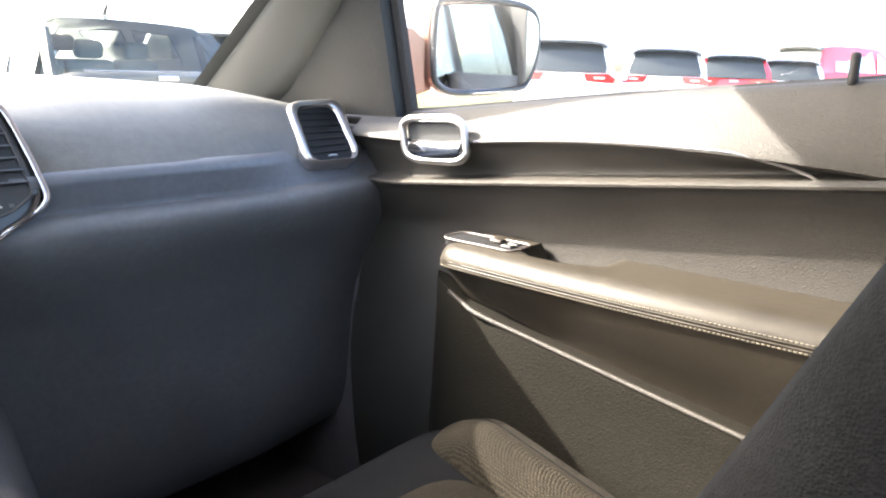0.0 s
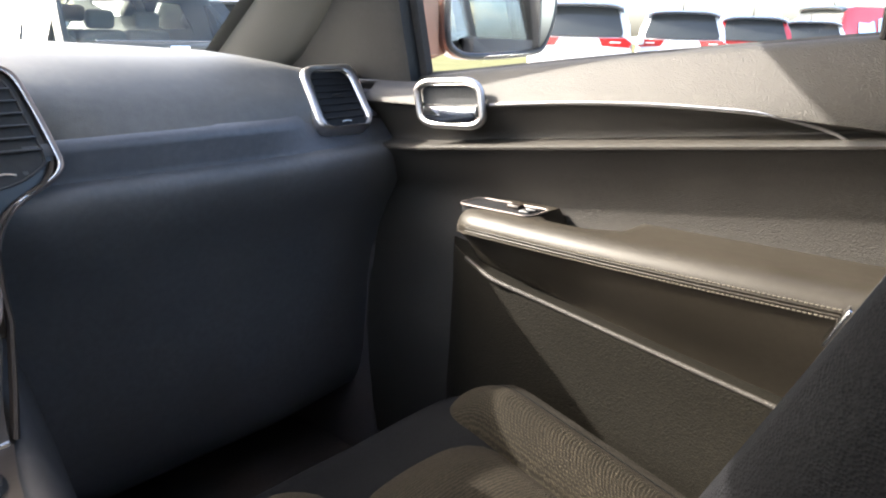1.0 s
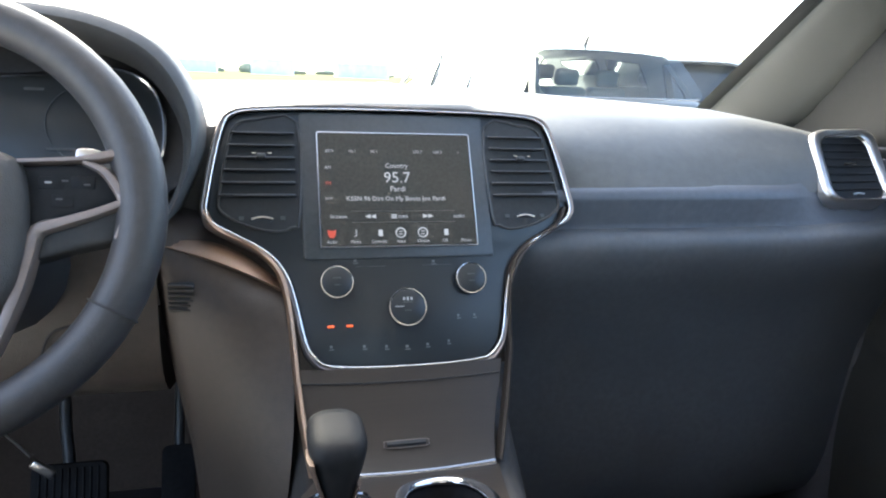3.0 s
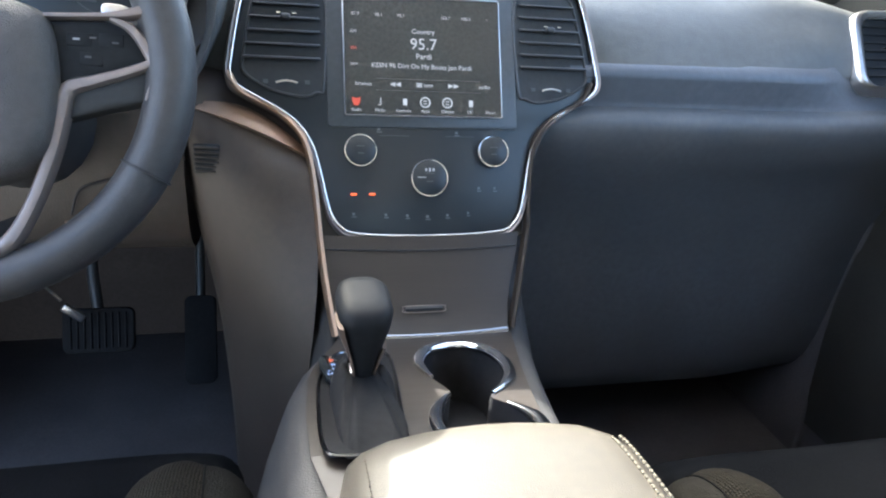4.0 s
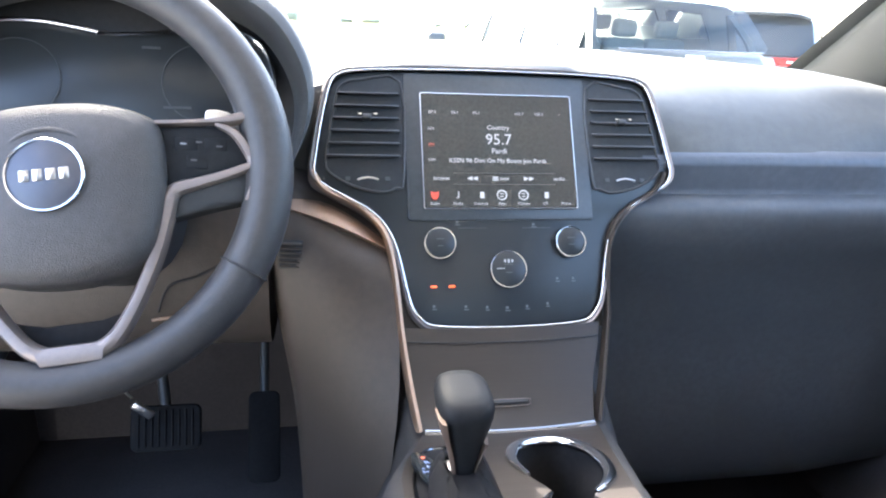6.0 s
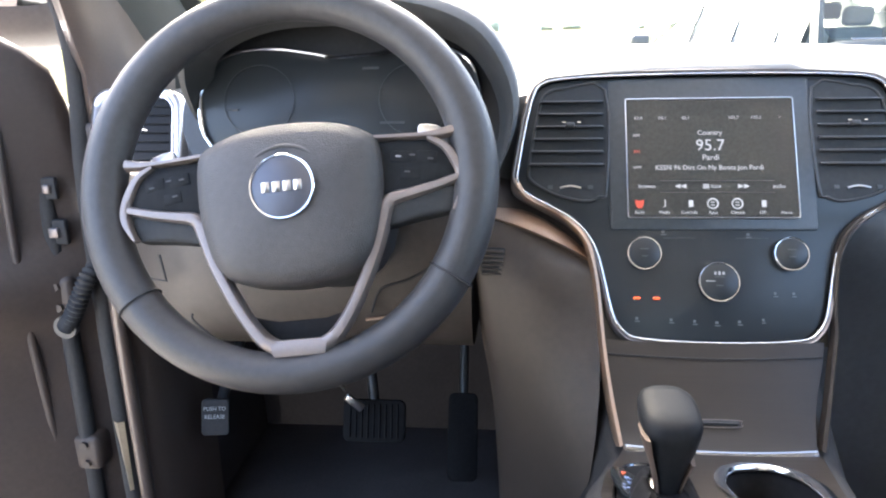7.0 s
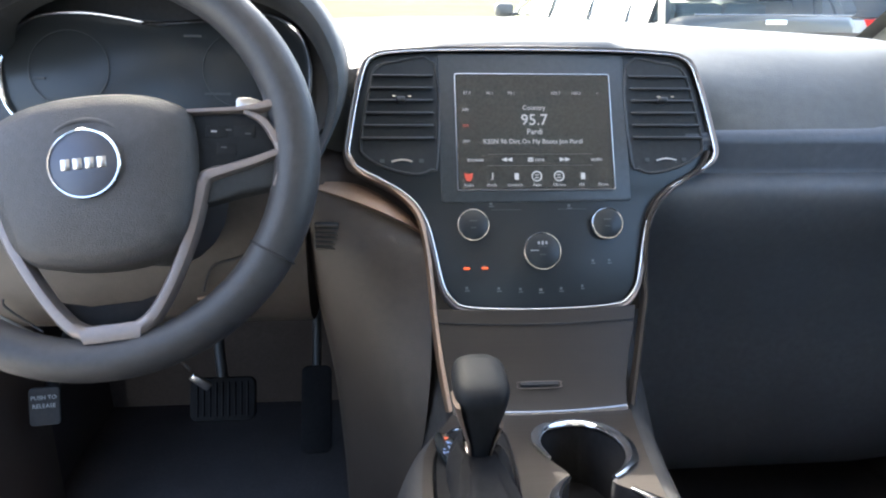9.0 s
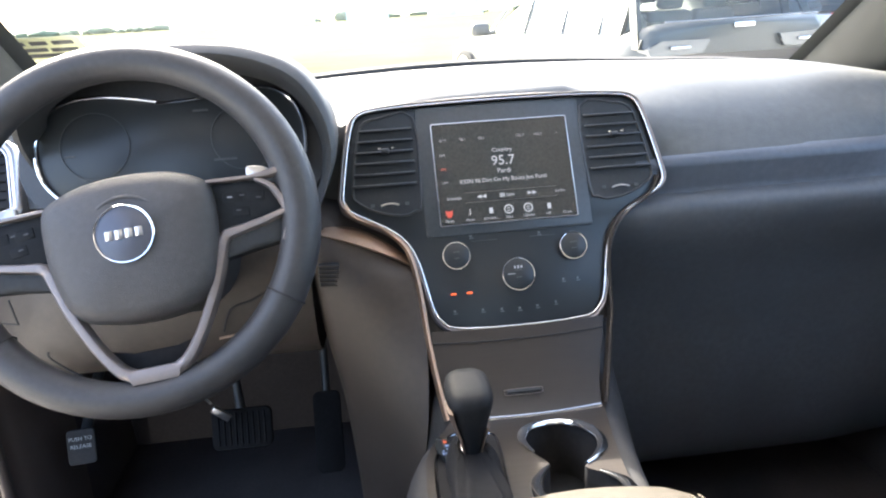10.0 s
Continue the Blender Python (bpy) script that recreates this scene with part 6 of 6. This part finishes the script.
    # near-black base stands for the shade beside the pillar
    part("sail_panel", bm, "sail", d, "sail panel with its shade put into a near-black colour")
    bm = bmesh.new()
    line = [(0.776 - 0.11 * (z - 1.108), 0.004 + 0.11 * (z - 1.108), z) for z in (1.108, 1.2, 1.3, 1.4)] + [(0.72, -0.1, 1.49), (0.69, -0.35, 1.57), (0.68, -0.6, 1.60), (0.69, -1.05, 1.60)]
    tube(bm, line, 0.012, 6)
    fr = part("window_frame", bm, "rubber", d)
    bm = bmesh.new()
    tube(bm, [(0.778, y, belt_z(y) - 0.002) for y in [0.02 - 0.1 * k for k in range(12)]], 0.010, 6)
    part("belt_seal", bm, "rubber", fr)
    bm = bmesh.new()
    rbox(bm, (0.012, 0.010, 0.035), pose(0.764, -0.640, 1.192), 0.004)
    part("lock_pin", bm, "rubber", d)
    bm = bmesh.new()
    bm.faces.new([bm.verts.new(p) for p in ((0.795, 0.005, 1.105), (0.795, -1.05, 1.195), (0.71, -1.05, 1.60), (0.70, -0.40, 1.57), (0.75, 0.02, 1.40))])
    g = part("window_pane", bm, "pane", d)
    g.visible_shadow = False


def build_mirror(sx, m, paint, label):
    """Side mirror: a rounded housing with its glass facing the rear."""
    r = thing("side_mirror", label, "side mirror", "side mirrors")
    r.matrix_basis = m
    out = [(-0.135, 0.075), (-0.10, 0.100), (0.02, 0.105), (0.11, 0.098), (0.148, 0.07), (0.152, 0.0), (0.13, -0.07), (0.09, -0.092), (-0.06, -0.102), (-0.12, -0.09), (-0.14, -0.05)]
    line = smooth_line([(sx * a, b, 0) for a, b in out], 4, True)
    F = basis((0, 0, 0), (1, 0, 0), (0, 0, 1))
    bm = bmesh.new()
    rows = []
    for s, w in ((0.86, -0.004), (0.93, 0.004), (1.0, -0.004), (1.0, -0.03), (0.92, -0.08), (0.72, -0.115), (0.35, -0.135)):
        rows.append([at3(F, p.x * s, p.y * s, w) for p in line])
    grid_faces(bm, rows, True)
    part("housing", bm, paint, r)
    bm = bmesh.new()
    plate(bm, [tuple((p * 0.86).xy) for p in line], 0.004, F @ pose(0, 0, -0.012, 0, sx * -15.5, 0))
    part("mirror_glass", bm, "mirror", r, "clear mirror glass")
    bm = bmesh.new()
    tube(bm, [at3(F, *(p * 0.93).xy, 0.002) for p in line], 0.007, 8, True)
    part("rim", bm, "satin_black", r)
    bm = bmesh.new()
    rows = [[at3(F, sx * a, b + c, w) for b, w in ((0.03, -0.02), (0.035, -0.07), (-0.03, -0.075), (-0.035, -0.02))] for a, c in ((-0.11, -0.05), (-0.17, -0.07), (-0.23, -0.085))]
    grid_faces(bm, rows, True, True)
    part("arm", bm, paint, r)
    bm = bmesh.new()
    rows = [[at3(F, sx * a, b, w) for b, w in ((t, -0.05), (t - 0.02, -0.01), (-0.09, -0.01), (-0.10, -0.06))] for a, t in ((-0.145, 0.03), (-0.17, 0.05), (-0.215, 0.06), (-0.235, 0.02))]
    grid_faces(bm, rows, True, True)
    part("base", bm, paint, r)
    return r


# ---- driver's door, standing open ----
def build_driver_door():
    d = thing("driver_door", "driver's door standing open with brown inner panel", "car door", "front doors")
    d.matrix_basis = pose(-0.84, 0.16, 0, 0, 0, -62)
    bm = bmesh.new()
    rows = []
    arc = ((0.054, 1.050), (0.050, 1.105), (0.036, 1.152), (0.008, 1.180), (-0.02, 1.198), (-0.07, 1.226), (-0.13, 1.246), (-0.25, 1.255), (-0.4, 1.262), (-0.6, 1.266), (-0.9, 1.27), (-1.1, 1.27))
    for y, zt in arc:
        k = 0.40 + 0.60 * min(1.0, (0.054 - y) / 0.22)
        rows.append(smooth_line([(x * k, y, z) for x, z in ((0.0, zt), (0.05, zt + 0.004), (0.075, zt - 0.02), (0.085, zt - 0.08), (0.07, 0.95), (0.10, 0.90), (0.10, 0.84), (0.07, 0.78), (0.075, 0.6), (0.06, 0.42), (0.0, 0.38))], 2))
    vs = grid_faces(bm, rows, True, True)
    part("inner_panel", bm, "door_dark", d, "dark brown inner panel")
    for y, x0, z0, z1, r, mt in ((-0.030, 0.050, 0.60, 1.10, 0.006, "door_dark"), (-0.105, 0.066, 0.42, 1.12, 0.003, "door_dark"), (-0.150, 0.076, 0.42, 1.14, 0.003, "door_dark")):
        bm = bmesh.new()
        tube(bm, smooth_line([(x0 - 0.012, y, z0), (x0 - 0.004, y - 0.004, z0 + 0.15), (x0, y - 0.006, (z0 + z1) / 2), (x0 + 0.002, y - 0.002, z1 - 0.06), (x0 - 0.004, y, z1)], 5), r, 8)
        part("pressed_rib", bm, mt, d)
    bm = bmesh.new()
    rbox(bm, (0.06, 1.14, 0.72), pose(-0.03, -0.55, 0.72), 0.02)
    part("outer_skin", bm, "car_paint", d)
    bm = bmesh.new()
    tube(bm, smooth_line([(0.03, 0.006, 0.40), (0.04, 0.01, 0.7), (0.03, 0.008, 1.0)], 5), 0.012, 8)
    part("door_seal", bm, "rubber", d)


def build_jamb():
    j = thing("trim_door_jamb", "painted driver's door jamb with seal, hinges and bolts", "door jamb", kind="structure")
    bm = bmesh.new()
    rows = []
    for z in (0.38, 0.5, 0.7, 0.9, 1.05, 1.15, 1.3, 1.45, 1.58):
        lean = max(0, z - 1.24)
        y0 = 0.16 - 1.15 * lean
        x0 = -0.728 + 0.16 * lean
        rows.append([(x0 + 0.02, y0 + 0.16, z), (x0 + 0.015, y0 - 0.01, z), (x0 - 0.005, y0 - 0.03, z), (x0 - 0.02, y0 - 0.02, z), (x0 - 0.03, y0 + 0.02, z), (x0 - 0.045, y0 + 0.03, z), (x0 - 0.06, y0 + 0.07, z), (x0 - 0.06, y0 + 0.22, z)])
    grid_faces(bm, rows)
    part("jamb_panel", bm, "jamb", j)
    bm = bmesh.new()
    rbox(bm, (0.17, 0.14, 0.74), pose(-0.865, 0.27, 0.71), 0.02)
    part("hinge_pillar", bm, "jamb", j)
    bm = bmesh.new()
    tube(bm, smooth_line([(-0.752, 0.128, 0.40), (-0.756, 0.126, 0.7), (-0.755, 0.128, 1.0), (-0.748, 0.128, 1.22), (-0.72, -0.05, 1.42), (-0.69, -0.22, 1.57)], 6), 0.012, 8)
    part("door_seal", bm, "rubber", j, "black rubber door seal")
    bm = bmesh.new()
    tube(bm, smooth_line([(-0.730, 0.125, 0.40), (-0.733, 0.122, 0.7), (-0.735, 0.124, 1.0)], 6), 0.010, 8)
    part("edge_strip", bm, "jamb", j)
    # thin cream plate added where sunlight falls on the jamb paint
    bm = bmesh.new()
    rows = [[(-0.764 + 0.010 * t, 0.118, 0.675 - 0.11 * t), (-0.755 + 0.004 * t, 0.112, 0.675 - 0.11 * t), (-0.746 - 0.001 * t, 0.116, 0.675 - 0.11 * t)] for t in (0, 0.33, 0.66, 1)]
    grid_faces(bm, rows)
    bmesh.ops.solidify(bm, geom=bm.faces[:], thickness=0.003)
    part("sunlit_patch", bm, "cream", j, "patch of sunlight on the jamb, put in as a cream plate")
    for z in (0.62, 0.86):
        bm = bmesh.new()
        rbox(bm, (0.040, 0.05, 0.055), pose(-0.812, 0.142, z), 0.008)
        hg = part("hinge", bm, "door_dark", j)
        for dz in (-0.02, 0.02):
            bm = bmesh.new()
            tube(bm, [(-0.812, 0.120, z + dz * 0.75), (-0.812, 0.112, z + dz * 0.75)], 0.006, 6)
            part("bolt", bm, "door_dark", hg)


def build_harness():
    """Corrugated rubber boot for the cables between the jamb and the open door."""
    h = thing("cable_boot", "black corrugated rubber cable boot between jamb and door", "cable boot")
    bm = bmesh.new()
    line = smooth_line([(-0.752, 0.128, 0.905), (-0.757, 0.105, 0.893), (-0.768, 0.098, 0.868), (-0.782, 0.098, 0.842), (-0.800, 0.106, 0.822)], 9)
    tube(bm, line, [0.0125 if k % 2 else 0.0095 for k in range(len(line))], 12)
    part("boot", bm, "rubber", h)
    for end, r in ((line[0], 0.017), (line[-1], 0.016)):
        bm = bmesh.new()
        tube(bm, [end + Vector((0, 0.006, 0)), end - Vector((0, 0.004, 0))], r, 14)
        part("collar", bm, "satin_black", h)


def build_jamb_clips():
    """Bright striker and clip plates on the open door's edge and jamb."""
    for x, z, w, h in ((-0.802, 1.006, 0.010, 0.012), (-0.802, 0.947, 0.014, 0.014), (-0.812, 0.691, 0.010, 0.010), (-0.815, 0.592, 0.014, 0.010)):
        c = thing("door_clip", "small bright metal clip on the door edge", "clip", "door clips")
        c.location = (-0.24 + (x + 0.24) * 1.01, 0.128, z)
        bm = bmesh.new()
        rbox(bm, (w * 2.2, 0.008, h * 2.4), pose(0, 0.004, 0), 0.002)
        part("clip_plate", bm, "rubber", c)
        bm = bmesh.new()
        rbox(bm, (w, 0.006, h), pose(0, -0.002, 0), 0.002)
        part("clip_head", bm, "spoke", c, "metal clip head")


# ---- footwell ----
def build_pedals():
    b = thing("brake_pedal", "wide ribbed black brake pedal", "pedal", "pedals")
    P = basis((-0.430, 0.31, 0.575), (1, 0, 0), (0, 0.45, 1))
    bm = bmesh.new()
    plate(bm, rrect(0.105, 0.070, 0.012), 0.012, P, 0.003)
    pad = part("pad", bm, "boot", b)
    for k in range(9):
        bm = bmesh.new()
        rbox(bm, (0.003, 0.056, 0.003), P @ Matrix.Translation((-0.040 + 0.010 * k, 0, 0.001)), 0.001, 1)
        part("rib", bm, "boot", pad)
    bm = bmesh.new()
    tube(bm, [at3(P, 0.0, 0.02, -0.01), (-0.44, 0.36, 0.64), (-0.45, 0.42, 0.76)], 0.009, 8)
    part("arm", bm, "satin_black", b)
    a = thing("accelerator_pedal", "narrow black accelerator pedal", "pedal", "pedals")
    A = basis((-0.285, 0.36, 0.52), (1, 0, 0), (0, 0.55, 1))
    bm = bmesh.new()
    plate(bm, rrect(0.052, 0.15, 0.012), 0.012, A, 0.003)
    part("pad", bm, "boot", a)
    bm = bmesh.new()
    tube(bm, [at3(A, 0, 0.05, -0.01), (-0.285, 0.46, 0.68)], 0.008, 8)
    part("arm", bm, "satin_black", a)
    p = thing("parking_brake_pedal", "black parking brake pedal with a printed release note", "pedal", "pedals")
    Q = basis((-0.655, 0.205, 0.634), (1, 0.1, 0), (0, 0.35, 1))
    bm = bmesh.new()
    plate(bm, rrect(0.042, 0.055, 0.006), 0.010, Q, 0.002)
    pp = part("pad", bm, "rubber", p)
    lettering("text", "PUSH TO", 0.0085, Q @ Matrix.Translation((0, 0.013, 0.0012)), "label_white", pp)
    lettering("text", "RELEASE", 0.0085, Q @ Matrix.Translation((0, 0.001, 0.0012)), "label_white", pp)
    bm = bmesh.new()
    tube(bm, [at3(Q, 0, 0.0, -0.01), (-0.655, 0.32, 0.70), (-0.655, 0.48, 0.76)], 0.009, 8)
    part("arm", bm, "satin_black", p)
    # column lever seen below the wheel
    l = thing("tilt_lever", "small satin column adjusting lever", "lever")
    bm = bmesh.new()
    tube(bm, [(-0.505, 0.30, 0.675), (-0.47, 0.29, 0.64)], [0.0015, 0.002], 6)
    part("rod", bm, "steel", l)
    bm = bmesh.new()
    rbox(bm, (0.035, 0.008, 0.014), pose(-0.455, 0.285, 0.622, 0, 40, 0), 0.003)
    part("grip", bm, "satin", l)


def build_windscreen():
    w = thing("window_front", "clear raked windscreen", "windscreen", kind="structure")
    bm = bmesh.new()
    rows = []
    for i in range(7):
        t = i / 6
        z = 1.09 + 0.44 * t
        rows.append([(x * (0.70 - 0.10 * t) / 6, 0.62 - 1.85 * (z - 1.09) - 0.10 * (x / 6) ** 2 * (1 - t), z) for x in range(-6, 7)])
    grid_faces(bm, rows)
    g = part("pane", bm, "pane", w)
    g.visible_shadow = False
    K = basis((-0.640, 0.348, 1.236), (1, 0, 0), (0, -1.85, 1))
    bm = bmesh.new()
    plate(bm, rrect(0.120, 0.066, 0.004, 3), 0.0006, K)
    sk = part("sticker", bm, "sticker", g, "yellow printed sticker")
    for u, v, ww in ((-0.035, 0.016, 0.03), (0.0, 0.016, 0.024), (0.035, 0.016, 0.03), (-0.02, -0.004, 0.05), (0.03, -0.006, 0.04), (0.0, -0.022, 0.09)):
        bm = bmesh.new()
        rbox(bm, (ww, 0.010, 0.0008), K @ Matrix.Translation((u, v, 0.0004)), 0)
        part("printed_bar", bm, "satin_black", sk, smooth=0)


build_ground()
build_vehicles()
build_shell()
build_pillars()
build_dash()
build_stack()
build_wheel()
build_cluster()
side_vent(1)
side_vent(-1)
build_console()
build_shifter()
build_armrest()
build_seat("passenger_seat", 0.385, "passenger seat in woven grey-brown cloth with plain bolsters")
build_seat("driver_seat", -0.395, "driver seat in woven grey-brown cloth in the shade", 0.075)
build_door()
build_belt()
build_mirror(1, pose(1.155, 0.153, 1.236, 0, 0, -16.5), "car_paint", "bronze passenger side mirror with black rim")
build_driver_door()
build_mirror(-1, pose(-1.0, 0.43, 1.278, 0, 0, -150), "lower", "dark grey driver side mirror folded on the open door")
build_jamb()
build_jamb_clips()
build_harness()
build_pedals()
build_windscreen()
